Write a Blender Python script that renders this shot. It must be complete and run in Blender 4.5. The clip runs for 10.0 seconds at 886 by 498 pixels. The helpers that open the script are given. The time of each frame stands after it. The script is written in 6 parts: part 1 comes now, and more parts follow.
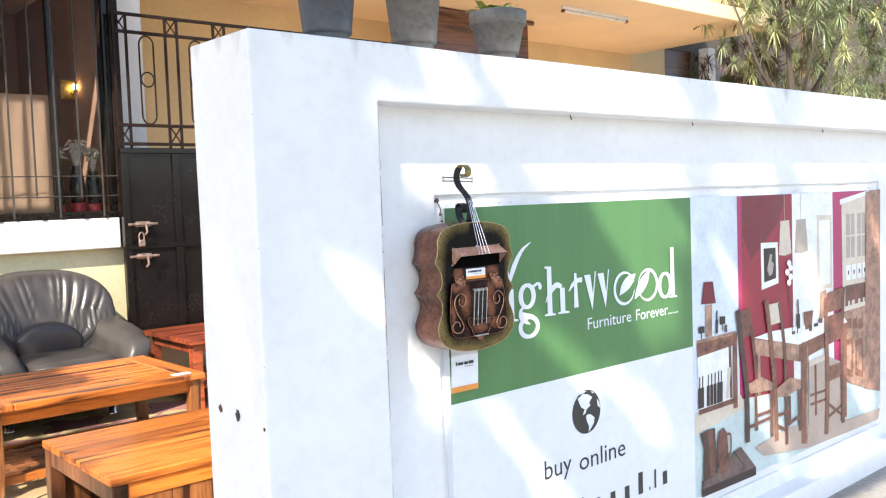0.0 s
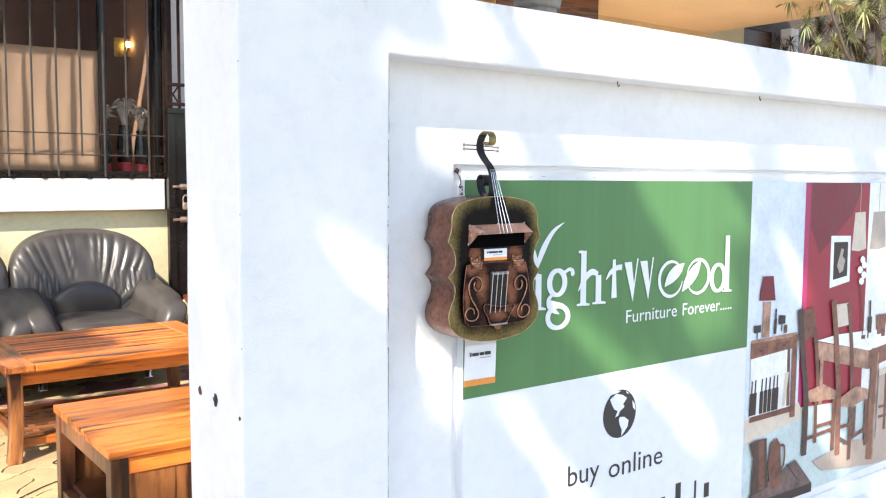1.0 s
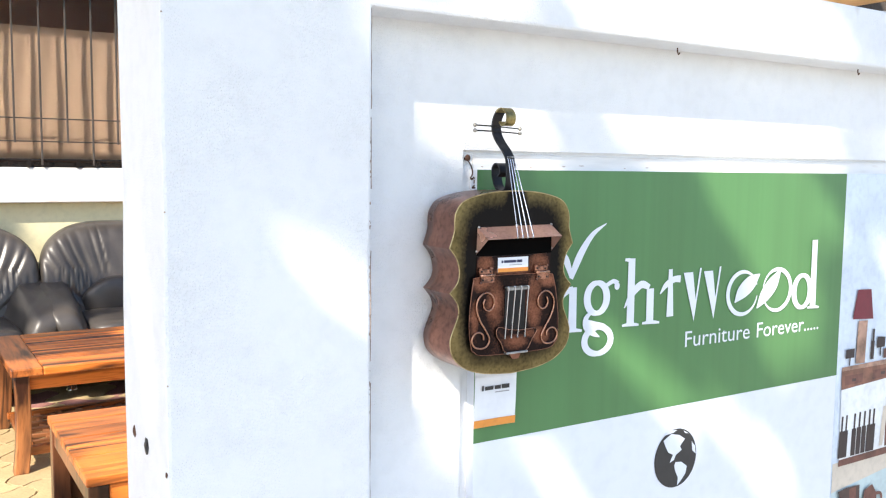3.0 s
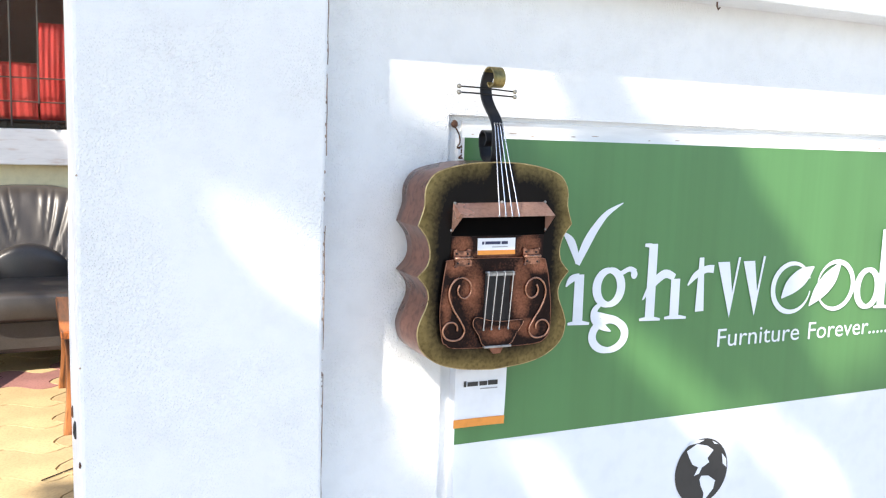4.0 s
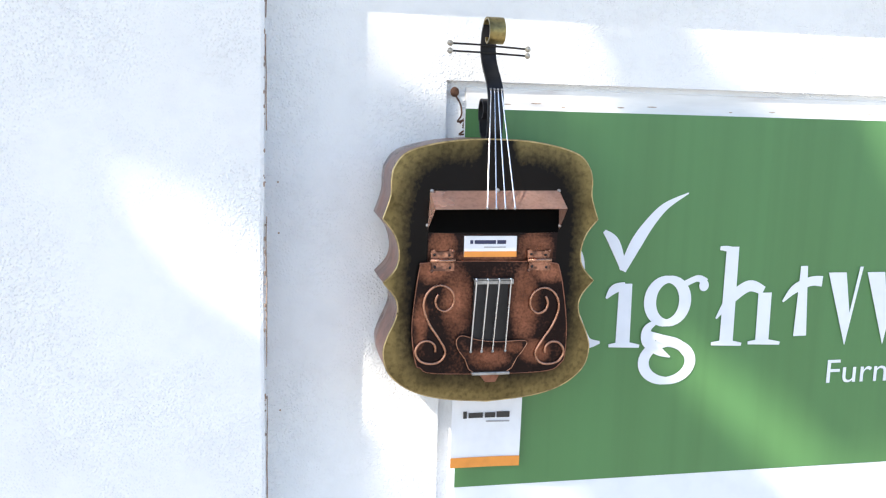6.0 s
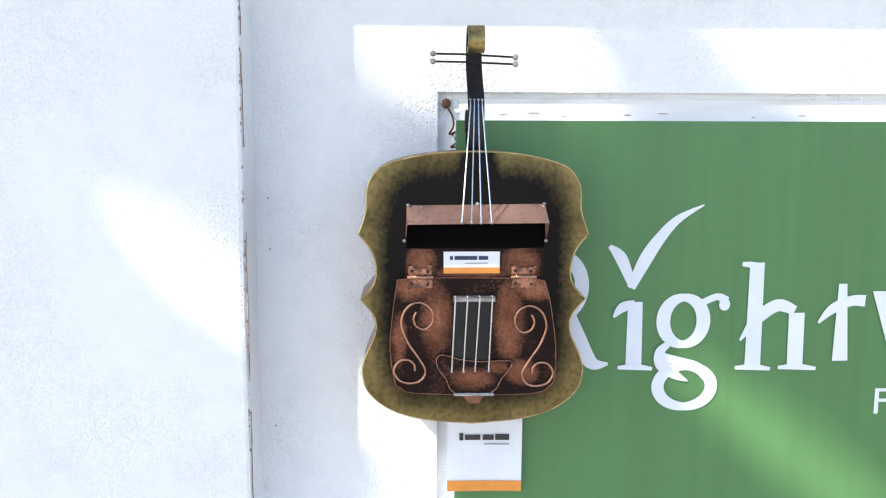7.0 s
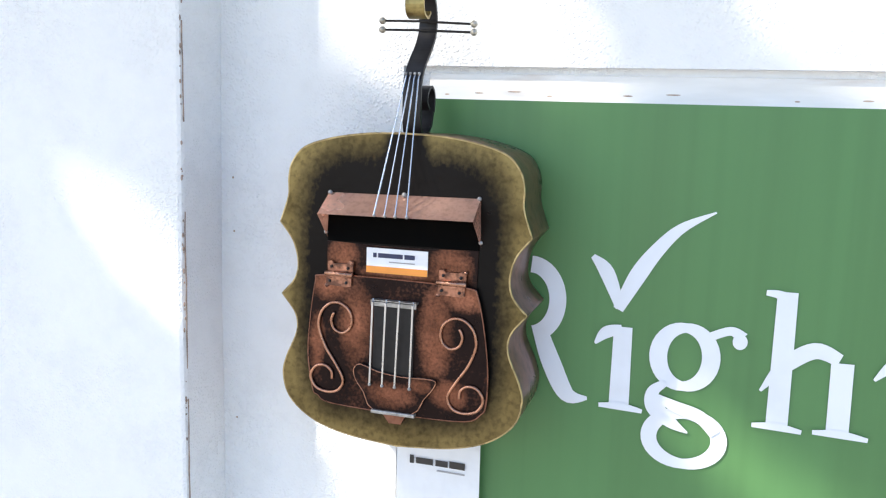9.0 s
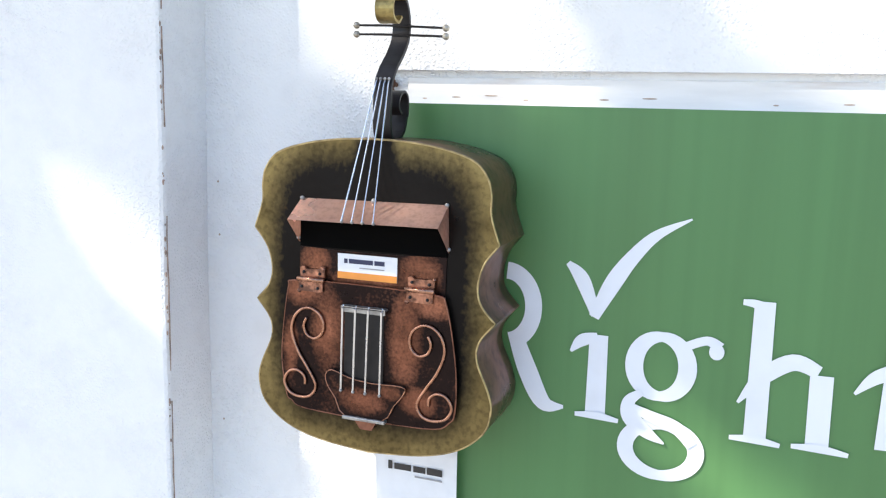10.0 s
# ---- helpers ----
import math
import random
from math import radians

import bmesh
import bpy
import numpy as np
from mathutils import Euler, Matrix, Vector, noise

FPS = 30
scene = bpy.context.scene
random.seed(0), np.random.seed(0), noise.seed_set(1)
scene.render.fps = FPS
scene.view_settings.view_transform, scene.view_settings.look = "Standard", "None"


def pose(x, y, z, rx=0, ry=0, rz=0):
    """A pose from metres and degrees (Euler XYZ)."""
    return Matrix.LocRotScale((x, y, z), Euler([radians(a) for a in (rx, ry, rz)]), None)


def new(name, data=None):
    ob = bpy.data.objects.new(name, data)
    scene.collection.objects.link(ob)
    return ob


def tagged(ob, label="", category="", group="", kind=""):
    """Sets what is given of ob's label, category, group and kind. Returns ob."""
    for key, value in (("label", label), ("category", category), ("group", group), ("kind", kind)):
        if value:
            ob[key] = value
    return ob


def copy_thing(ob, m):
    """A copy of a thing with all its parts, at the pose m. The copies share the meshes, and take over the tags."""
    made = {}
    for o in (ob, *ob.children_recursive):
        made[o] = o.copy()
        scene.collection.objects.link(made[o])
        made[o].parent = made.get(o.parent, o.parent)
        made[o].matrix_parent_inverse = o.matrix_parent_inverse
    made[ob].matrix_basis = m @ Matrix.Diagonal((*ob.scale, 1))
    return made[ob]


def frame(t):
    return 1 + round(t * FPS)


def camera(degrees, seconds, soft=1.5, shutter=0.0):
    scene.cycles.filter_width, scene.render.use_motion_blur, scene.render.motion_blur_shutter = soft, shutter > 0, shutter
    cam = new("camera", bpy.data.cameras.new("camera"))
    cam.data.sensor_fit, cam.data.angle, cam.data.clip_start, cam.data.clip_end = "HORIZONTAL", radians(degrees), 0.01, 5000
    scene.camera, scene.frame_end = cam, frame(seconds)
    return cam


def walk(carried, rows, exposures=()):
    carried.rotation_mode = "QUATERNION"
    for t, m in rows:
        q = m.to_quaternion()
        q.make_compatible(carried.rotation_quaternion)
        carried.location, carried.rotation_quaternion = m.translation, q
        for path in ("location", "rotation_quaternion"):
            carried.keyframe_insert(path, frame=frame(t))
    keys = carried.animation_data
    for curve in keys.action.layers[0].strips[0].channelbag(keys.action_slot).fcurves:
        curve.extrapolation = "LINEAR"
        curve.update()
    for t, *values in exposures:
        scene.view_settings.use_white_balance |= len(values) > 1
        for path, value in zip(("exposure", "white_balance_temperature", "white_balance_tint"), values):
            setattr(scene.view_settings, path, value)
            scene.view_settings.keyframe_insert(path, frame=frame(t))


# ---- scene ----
cam = camera(53.7, 10.0, soft=1.2)
METRES, EYE, TILT, LEAN, TURN = 2.4, 1.39, 0.0, 0.0, -41.2
ROWS = [
    (0.0, 0.0, 0.0, 0.0, -0.12, -3.21, 2.05),
    (0.5, 0.0063, 0.0576, -0.0042, 0.35, -4.46, 2.02),
    (1.0, 0.0498, 0.1125, -0.0073, 4.33, -4.69, -0.39),
    (1.5, 0.0905, 0.1458, -0.01, 6.64, -5.58, -1.16),
    (2.0, 0.0941, 0.1919, -0.0092, 7.5, -5.33, -0.99),
    (3.5, 0.1193, 0.3565, -0.0102, 11.53, -5.66, -0.91),
    (4.0, 0.1686, 0.4039, -0.0123, 16.16, -7.11, -1.87),
    (4.5, 0.1954, 0.434, -0.0121, 18.22, -7.25, 0.16),
    (5.0, 0.2017, 0.4759, -0.0094, 20.91, -5.85, -0.25),
    (5.5, 0.2132, 0.5311, -0.0119, 23.81, -7.36, -0.83),
    (6.0, 0.2482, 0.5721, -0.016, 29.5, -8.5, -1.55),
    (7.5, 0.3351, 0.6619, -0.0149, 42.46, -7.48, 0.26),
    (8.0, 0.3337, 0.7146, -0.0157, 46.55, -7.93, -0.12),
    (8.5, 0.3556, 0.7672, -0.0195, 52.48, -8.9, -0.13),
    (9.0, 0.3864, 0.8119, -0.0169, 58.56, -8.84, -1.62),
    (9.5, 0.4005, 0.8352, -0.0182, 61.36, -9.79, -1.69),
    (10.0, 0.4007, 0.8447, -0.0115, 61.72, -9.23, -1.38),
]
walk(cam, [(t, pose(0, 0, EYE, TILT, LEAN, TURN) @ pose(METRES * x, METRES * y, METRES * z, 90 + pitch, roll, yaw)) for t, x, y, z, yaw, pitch, roll in ROWS])

# ---- light ----
SUN_WAY = Vector((1.57, 1.0, -1.74)).normalized()      # the way the sunlight travels
sun = new("sun", bpy.data.lights.new("sun", "SUN"))
sun.data.energy, sun.data.angle, sun.data.color = 4.2, radians(0.7), (1.0, 0.91, 0.78)
sun.rotation_euler = SUN_WAY.to_track_quat("-Z", "Y").to_euler()
sun.location = (-6, -4, 9)
world = bpy.data.worlds.new("sky")
scene.world = world
world.use_nodes = True
_nt = world.node_tree
_sky = _nt.nodes.new("ShaderNodeTexSky")
_sky.sky_type, _sky.sun_disc = "NISHITA", False
_sky.sun_elevation = math.asin(-SUN_WAY.z)
_sky.sun_rotation = math.atan2(-SUN_WAY.x, -SUN_WAY.y)
_nt.links.new(_sky.outputs[0], _nt.nodes["Background"].inputs[0])
_nt.nodes["Background"].inputs[1].default_value = 0.15
scene.view_settings.exposure = 1.33


# ---- materials ----
def mat(name, base, rough=0.6, metal=0.0, vary=0.25, scale=6.0, fine=60.0, bump=0.15, bump_scale=None, stretch=(1, 1, 1),
        spots=None, spot_scale=2.0, spot_amount=0.5, per_object=0.0, coat=0.0, dist=0.004, spot_lo=0.55, spot_hi=0.72, spec=0.5):
    """A surface with two scales of variation, fine relief, and optional stains of another colour."""
    m = bpy.data.materials.new(name)
    m.use_nodes = True
    nt = m.node_tree
    b = nt.nodes["Principled BSDF"]
    b.inputs["Metallic"].default_value = metal
    b.inputs["Coat Weight"].default_value = coat
    b.inputs["Specular IOR Level"].default_value = spec
    tc = nt.nodes.new("ShaderNodeTexCoord")
    mp = nt.nodes.new("ShaderNodeMapping")
    mp.inputs["Scale"].default_value = stretch
    nt.links.new(tc.outputs["Object"], mp.inputs["Vector"])

    def noise_node(s, detail=4.0):
        n = nt.nodes.new("ShaderNodeTexNoise")
        n.inputs["Scale"].default_value, n.inputs["Detail"].default_value = s, detail
        nt.links.new(mp.outputs[0], n.inputs["Vector"])
        return n

    def mix(kind, a, c, f):
        x = nt.nodes.new("ShaderNodeMix")
        x.data_type, x.blend_type = "RGBA", kind
        for i, v in ((6, a), (7, c), (0, f)):
            if isinstance(v, (int, float)):
                x.inputs[i].default_value = v
            elif isinstance(v, tuple):
                x.inputs[i].default_value = (*v, 1)
            else:
                nt.links.new(v, x.inputs[i])
        return x.outputs[2]

    def ramp(src, lo, hi, a=0.0, c=1.0):
        r = nt.nodes.new("ShaderNodeMapRange")
        for i, v in ((1, lo), (2, hi), (3, a), (4, c)):
            r.inputs[i].default_value = v
        nt.links.new(src, r.inputs[0])
        return r.outputs[0]
    large, small = noise_node(scale), noise_node(fine, 3.0)
    dark = tuple(c * (1 - vary) for c in base)
    light = tuple(min(1, c * (1 + vary * 0.45)) for c in base)
    col = mix("MIX", dark, light, ramp(large.outputs[0], 0.3, 0.7))
    col = mix("MIX", col, mix("MULTIPLY", col, tuple([1 - vary] * 3), 1.0), ramp(small.outputs[0], 0.45, 0.75))
    if spots:
        sp = noise_node(spot_scale, 8.0)
        col = mix("MIX", col, spots, ramp(sp.outputs[0], spot_lo, spot_hi, 0.0, spot_amount))
    if per_object:
        oi = nt.nodes.new("ShaderNodeObjectInfo")
        hsv = nt.nodes.new("ShaderNodeHueSaturation")
        nt.links.new(ramp(oi.outputs["Random"], 0, 1, 1 - per_object, 1 + per_object), hsv.inputs["Value"])
        nt.links.new(col, hsv.inputs["Color"])
        col = hsv.outputs[0]
    nt.links.new(col, b.inputs["Base Color"])
    nt.links.new(ramp(large.outputs[0], 0.2, 0.8, max(0.02, rough - 0.1), min(1, rough + 0.1)), b.inputs["Roughness"])
    if bump:
        bn = nt.nodes.new("ShaderNodeBump")
        bn.inputs["Strength"].default_value, bn.inputs["Distance"].default_value = bump, dist
        if bump_scale:
            n2 = noise_node(bump_scale, 5.0)
            nt.links.new(n2.outputs[0], bn.inputs["Height"])
        else:
            nt.links.new(small.outputs[0], bn.inputs["Height"])
        nt.links.new(bn.outputs[0], b.inputs["Normal"])
    return m


def wood(name, base, dark, along="x", per_object=0.42, rough=0.35, coat=0.3, scale=1.0):
    """Oiled hardwood: long streaks and rings along one axis, varied from board to board."""
    m = bpy.data.materials.new(name)
    m.use_nodes = True
    nt = m.node_tree
    b = nt.nodes["Principled BSDF"]
    tc, mp = nt.nodes.new("ShaderNodeTexCoord"), nt.nodes.new("ShaderNodeMapping")
    mp.inputs["Scale"].default_value = {"x": (1.2, 14, 14), "y": (14, 1.2, 14), "z": (14, 14, 1.2)}[along]
    oi = nt.nodes.new("ShaderNodeObjectInfo")
    mul = nt.nodes.new("ShaderNodeMath")
    mul.operation = "MULTIPLY"
    mul.inputs[1].default_value = 40.0
    nt.links.new(oi.outputs["Random"], mul.inputs[0])
    nt.links.new(mul.outputs[0], mp.inputs["Location"])
    nt.links.new(tc.outputs["Object"], mp.inputs["Vector"])
    n1, n2 = nt.nodes.new("ShaderNodeTexNoise"), nt.nodes.new("ShaderNodeTexNoise")
    for n, s, d, w in ((n1, 1.0 * scale, 3.0, 1.2), (n2, 9.0 * scale, 4.0, 0.3)):
        n.inputs["Scale"].default_value, n.inputs["Detail"].default_value, n.inputs["Distortion"].default_value = s, d, w
        nt.links.new(mp.outputs[0], n.inputs["Vector"])
    cr = nt.nodes.new("ShaderNodeValToRGB")
    e = cr.color_ramp.elements
    e[0].position, e[0].color = 0.35, (*dark, 1)
    e[1].position, e[1].color = 0.56, (*base, 1)
    mid = e.new(0.46)
    mid.color = (*[0.35 * d + 0.65 * c for d, c in zip(dark, base)], 1)
    nt.links.new(n1.outputs[0], cr.inputs[0])
    mx = nt.nodes.new("ShaderNodeMix")
    mx.data_type, mx.blend_type = "RGBA", "MULTIPLY"
    mx.inputs[7].default_value = (0.6, 0.5, 0.42, 1)
    mr = nt.nodes.new("ShaderNodeMapRange")
    mr.inputs[1].default_value, mr.inputs[2].default_value = 0.5, 0.75
    nt.links.new(n2.outputs[0], mr.inputs[0])
    nt.links.new(mr.outputs[0], mx.inputs[0])
    nt.links.new(cr.outputs[0], mx.inputs[6])
    hsv = nt.nodes.new("ShaderNodeHueSaturation")
    m2 = nt.nodes.new("ShaderNodeMapRange")
    m2.inputs[3].default_value, m2.inputs[4].default_value = 1 - per_object, 1 + per_object
    nt.links.new(oi.outputs["Random"], m2.inputs[0])
    nt.links.new(m2.outputs[0], hsv.inputs["Value"])
    nt.links.new(mx.outputs[2], hsv.inputs["Color"])
    nt.links.new(hsv.outputs[0], b.inputs["Base Color"])
    b.inputs["Roughness"].default_value, b.inputs["Coat Weight"].default_value, b.inputs["Coat Roughness"].default_value = rough, coat, 0.2
    bn = nt.nodes.new("ShaderNodeBump")
    bn.inputs["Strength"].default_value, bn.inputs["Distance"].default_value = 0.25, 0.002
    nt.links.new(n2.outputs[0], bn.inputs["Height"])
    nt.links.new(bn.outputs[0], b.inputs["Normal"])
    return m


def stucco():
    """White painted rough plaster: flecks of relief, faint trowel swells, a little dirt."""
    m = mat("white_plaster", (0.800, 0.808, 0.818), rough=0.75, vary=0.05, scale=3.0, fine=25.0, bump=0)
    nt = m.node_tree
    b = nt.nodes["Principled BSDF"]
    tc = nt.nodes.new("ShaderNodeTexCoord")
    grain, n2, v = nt.nodes.new("ShaderNodeTexVoronoi"), nt.nodes.new("ShaderNodeTexNoise"), nt.nodes.new("ShaderNodeTexNoise")
    grain.inputs["Scale"].default_value = 250.0
    nt.links.new(tc.outputs["Object"], grain.inputs["Vector"])
    for n, s, d in ((n2, 7.0, 4.0), (v, 60.0, 5.0)):
        n.inputs["Scale"].default_value, n.inputs["Detail"].default_value = s, d
        nt.links.new(tc.outputs["Object"], n.inputs["Vector"])
    r = nt.nodes.new("ShaderNodeMapRange")
    r.interpolation_type = "SMOOTHSTEP"
    for k, val in ((1, 0.10), (2, 0.58), (3, 1.0), (4, 0.0)):
        r.inputs[k].default_value = val
    nt.links.new(grain.outputs["Distance"], r.inputs[0])
    r2 = nt.nodes.new("ShaderNodeMapRange")
    r2.inputs[1].default_value, r2.inputs[2].default_value, r2.inputs[3].default_value = 0.36, 0.66, 0.05
    nt.links.new(n2.outputs[0], r2.inputs[0])
    pr = nt.nodes.new("ShaderNodeMath")
    pr.operation = "MULTIPLY"
    nt.links.new(r.outputs[0], pr.inputs[0])
    nt.links.new(r2.outputs[0], pr.inputs[1])
    ad = nt.nodes.new("ShaderNodeMath")
    ad.operation = "MULTIPLY_ADD"
    ad.inputs[1].default_value = 1.3
    nt.links.new(v.outputs[0], ad.inputs[0])
    nt.links.new(pr.outputs[0], ad.inputs[2])
    # grime in short runs below the wall's top edge
    col = b.inputs["Base Color"].links[0].from_socket
    sx = nt.nodes.new("ShaderNodeSeparateXYZ")
    nt.links.new(tc.outputs["Object"], sx.inputs[0])
    mp = nt.nodes.new("ShaderNodeMapping")
    mp.inputs["Scale"].default_value = (1, 1, 0.25)
    nt.links.new(tc.outputs["Object"], mp.inputs["Vector"])
    gn = nt.nodes.new("ShaderNodeTexNoise")
    gn.inputs["Scale"].default_value, gn.inputs["Detail"].default_value = 16.0, 8.0
    nt.links.new(mp.outputs[0], gn.inputs["Vector"])
    hz = nt.nodes.new("ShaderNodeMapRange")
    hz.inputs[1].default_value, hz.inputs[2].default_value, hz.inputs[3].default_value, hz.inputs[4].default_value = 1.70, 1.80, 0.0, 0.30
    nt.links.new(sx.outputs[2], hz.inputs[0])
    sm = nt.nodes.new("ShaderNodeMath")
    nt.links.new(hz.outputs[0], sm.inputs[0])
    nt.links.new(gn.outputs[0], sm.inputs[1])
    gm = nt.nodes.new("ShaderNodeMapRange")
    gm.inputs[1].default_value, gm.inputs[2].default_value, gm.inputs[4].default_value = 0.76, 0.97, 0.5
    nt.links.new(sm.outputs[0], gm.inputs[0])
    gx = nt.nodes.new("ShaderNodeMix")
    gx.data_type = "RGBA"
    gx.inputs[7].default_value = (0.33, 0.29, 0.25, 1)
    nt.links.new(gm.outputs[0], gx.inputs[0])
    nt.links.new(col, gx.inputs[6])
    nt.links.new(gx.outputs[2], b.inputs["Base Color"])
    bn = nt.nodes.new("ShaderNodeBump")
    bn.inputs["Strength"].default_value, bn.inputs["Distance"].default_value = 0.45, 0.0030
    nt.links.new(ad.outputs[0], bn.inputs["Height"])
    nt.links.new(bn.outputs[0], b.inputs["Normal"])
    return m


def patina_plate():
    """Brass sheet burnt black towards the middle, with a mottled transition."""
    m = mat("burnt_brass", (0.225, 0.172, 0.074), rough=0.34, metal=0.75, vary=0.45, scale=16.0, fine=160.0, bump=0.45, bump_scale=38.0, dist=0.002, spec=0.12)
    nt = m.node_tree
    b = nt.nodes["Principled BSDF"]
    col = b.inputs["Base Color"].links[0].from_socket
    tc = nt.nodes.new("ShaderNodeTexCoord")
    sx = nt.nodes.new("ShaderNodeSeparateXYZ")
    nt.links.new(tc.outputs["Object"], sx.inputs[0])

    def mth(op, a, c=0.0):
        n = nt.nodes.new("ShaderNodeMath")
        n.operation = op
        for i, v in enumerate((a, c)):
            if isinstance(v, (int, float)):
                n.inputs[i].default_value = v
            else:
                nt.links.new(v, n.inputs[i])
        return n.outputs[0]
    ax = mth("POWER", mth("ABSOLUTE", mth("DIVIDE", sx.outputs[0], 0.120)), 4.5)
    az = mth("POWER", mth("ABSOLUTE", mth("DIVIDE", mth("SUBTRACT", sx.outputs[2], 0.008), 0.152)), 4.5)
    near = nt.nodes.new("ShaderNodeMapRange")
    near.inputs[1].default_value, near.inputs[2].default_value, near.inputs[3].default_value = 0.014, 0.030, 0.3
    nt.links.new(mth("ABSOLUTE", mth("SUBTRACT", sx.outputs[0], 0.004)), near.inputs[0])
    low = nt.nodes.new("ShaderNodeMapRange")
    low.inputs[1].default_value, low.inputs[2].default_value, low.inputs[3].default_value, low.inputs[4].default_value = 0.10, 0.13, 1.0, 0.0
    nt.links.new(sx.outputs[2], low.inputs[0])
    rad = mth("MULTIPLY", mth("ADD", ax, az), mth("MAXIMUM", near.outputs[0], low.outputs[0]))
    nz = nt.nodes.new("ShaderNodeTexNoise")
    nz.inputs["Scale"].default_value, nz.inputs["Detail"].default_value = 190.0, 10.0
    mpn = nt.nodes.new("ShaderNodeMapping")
    mpn.inputs["Scale"].default_value = (1.0, 1, 0.8)
    nt.links.new(tc.outputs["Object"], mpn.inputs["Vector"])
    nt.links.new(mpn.outputs[0], nz.inputs["Vector"])
    tot = mth("ADD", rad, mth("MULTIPLY", mth("SUBTRACT", nz.outputs[0], 0.5), 0.6))
    r = nt.nodes.new("ShaderNodeMapRange")
    r.inputs[1].default_value, r.inputs[2].default_value = 0.66, 1.75
    nt.links.new(tot, r.inputs[0])
    x = nt.nodes.new("ShaderNodeMix")
    x.data_type = "RGBA"
    x.inputs[6].default_value = (0.012, 0.011, 0.011, 1)
    nt.links.new(r.outputs[0], x.inputs[0])
    nt.links.new(col, x.inputs[7])
    nt.links.new(x.outputs[2], b.inputs["Base Color"])
    return m


def burnt_copper(name, centres, base=(0.40, 0.165, 0.100), dark=(0.012, 0.009, 0.010)):
    """Copper sheet torched black, with rubbed mottled patches round the given centres: x, z, half width, half height."""
    m = mat(name, base, rough=0.32, metal=0.8, vary=0.45, scale=40, fine=330, bump=0.55, bump_scale=70, dist=0.0012, spec=0.25)
    nt = m.node_tree
    b = nt.nodes["Principled BSDF"]
    col = b.inputs["Base Color"].links[0].from_socket
    tc, sx = nt.nodes.new("ShaderNodeTexCoord"), nt.nodes.new("ShaderNodeSeparateXYZ")
    nt.links.new(tc.outputs["Object"], sx.inputs[0])

    def mth(op, a, c=0.0):
        n = nt.nodes.new("ShaderNodeMath")
        n.operation = op
        for i, v in enumerate((a, c)):
            if isinstance(v, (int, float)):
                n.inputs[i].default_value = v
            else:
                nt.links.new(v, n.inputs[i])
        return n.outputs[0]
    total = 0.0
    for cx, cz, hw, hh in centres:
        u = mth("DIVIDE", mth("SUBTRACT", sx.outputs[0], cx), hw)
        w = mth("DIVIDE", mth("SUBTRACT", sx.outputs[2], cz), hh)
        near = mth("SUBTRACT", 1.0, mth("ADD", mth("MULTIPLY", u, u), mth("MULTIPLY", w, w)))
        total = mth("MAXIMUM", total, near)
    for s, amount in ((30.0, 0.9), (300.0, 1.1)):
        nz = nt.nodes.new("ShaderNodeTexNoise")
        nz.inputs["Scale"].default_value, nz.inputs["Detail"].default_value = s, 8.0
        nt.links.new(tc.outputs["Object"], nz.inputs["Vector"])
        total = mth("ADD", total, mth("MULTIPLY", mth("SUBTRACT", nz.outputs[0], 0.5), amount))
    r = nt.nodes.new("ShaderNodeMapRange")
    r.inputs[1].default_value, r.inputs[2].default_value, r.inputs[3].default_value = 0.05, 1.45, 0.02
    nt.links.new(total, r.inputs[0])
    x = nt.nodes.new("ShaderNodeMix")
    x.data_type = "RGBA"
    x.inputs[6].default_value = (*dark, 1)
    nt.links.new(r.outputs[0], x.inputs[0])
    nt.links.new(col, x.inputs[7])
    nt.links.new(x.outputs[2], b.inputs["Base Color"])
    return m


M_WALL = stucco()
M_TRIMWHITE = mat("white_gloss_paint", (0.78, 0.765, 0.74), rough=0.45, vary=0.08, scale=8, fine=40, bump=0.2, stretch=(0.35, 1, 2.2), spots=(0.50, 0.37, 0.28), spot_scale=14, spot_amount=0.6, spot_lo=0.56, spot_hi=0.70)
M_PLATE = patina_plate()
M_COPPER = mat("aged_copper", (0.31, 0.145, 0.100), rough=0.31, metal=0.82, vary=0.45, scale=14, fine=90, bump=0.2, spots=(0.06, 0.035, 0.03), spot_scale=11, spot_amount=0.75, dist=0.001)
M_BAND = burnt_copper("burnt_copper_band", ((-0.068, 0.038, 0.022, 0.03), (0.060, 0.036, 0.030, 0.03), (-0.002, 0.02, 0.06, 0.016)))
M_DOOR = burnt_copper("burnt_copper_door", ((-0.048, -0.035, 0.024, 0.060), (0.046, -0.040, 0.024, 0.062), (-0.080, 0.006, 0.030, 0.020), (0.078, 0.004, 0.032, 0.018), (-0.096, -0.060, 0.012, 0.040), (0.062, -0.105, 0.026, 0.020)))
M_TAIL = burnt_copper("burnt_copper_tail", ((-0.002, -0.112, 0.032, 0.018), (0.030, -0.098, 0.016, 0.010)))
M_COPPERDARK = mat("dark_copper", (0.30, 0.12, 0.07), rough=0.34, metal=0.7, vary=0.55, scale=26, fine=300, bump=0.5, dist=0.001)
M_COPPERBRIGHT = mat("bright_copper_wire", (0.52, 0.27, 0.18), rough=0.3, metal=0.9, vary=0.3, scale=60, fine=200, bump=0.05)
M_HINGE = mat("rubbed_copper_hinge", (0.50, 0.24, 0.16), rough=0.3, metal=0.8, vary=0.5, scale=70, fine=240, bump=0.3, spots=(0.05, 0.03, 0.028), spot_scale=60, spot_amount=0.8, spot_lo=0.45, spot_hi=0.6, dist=0.001)
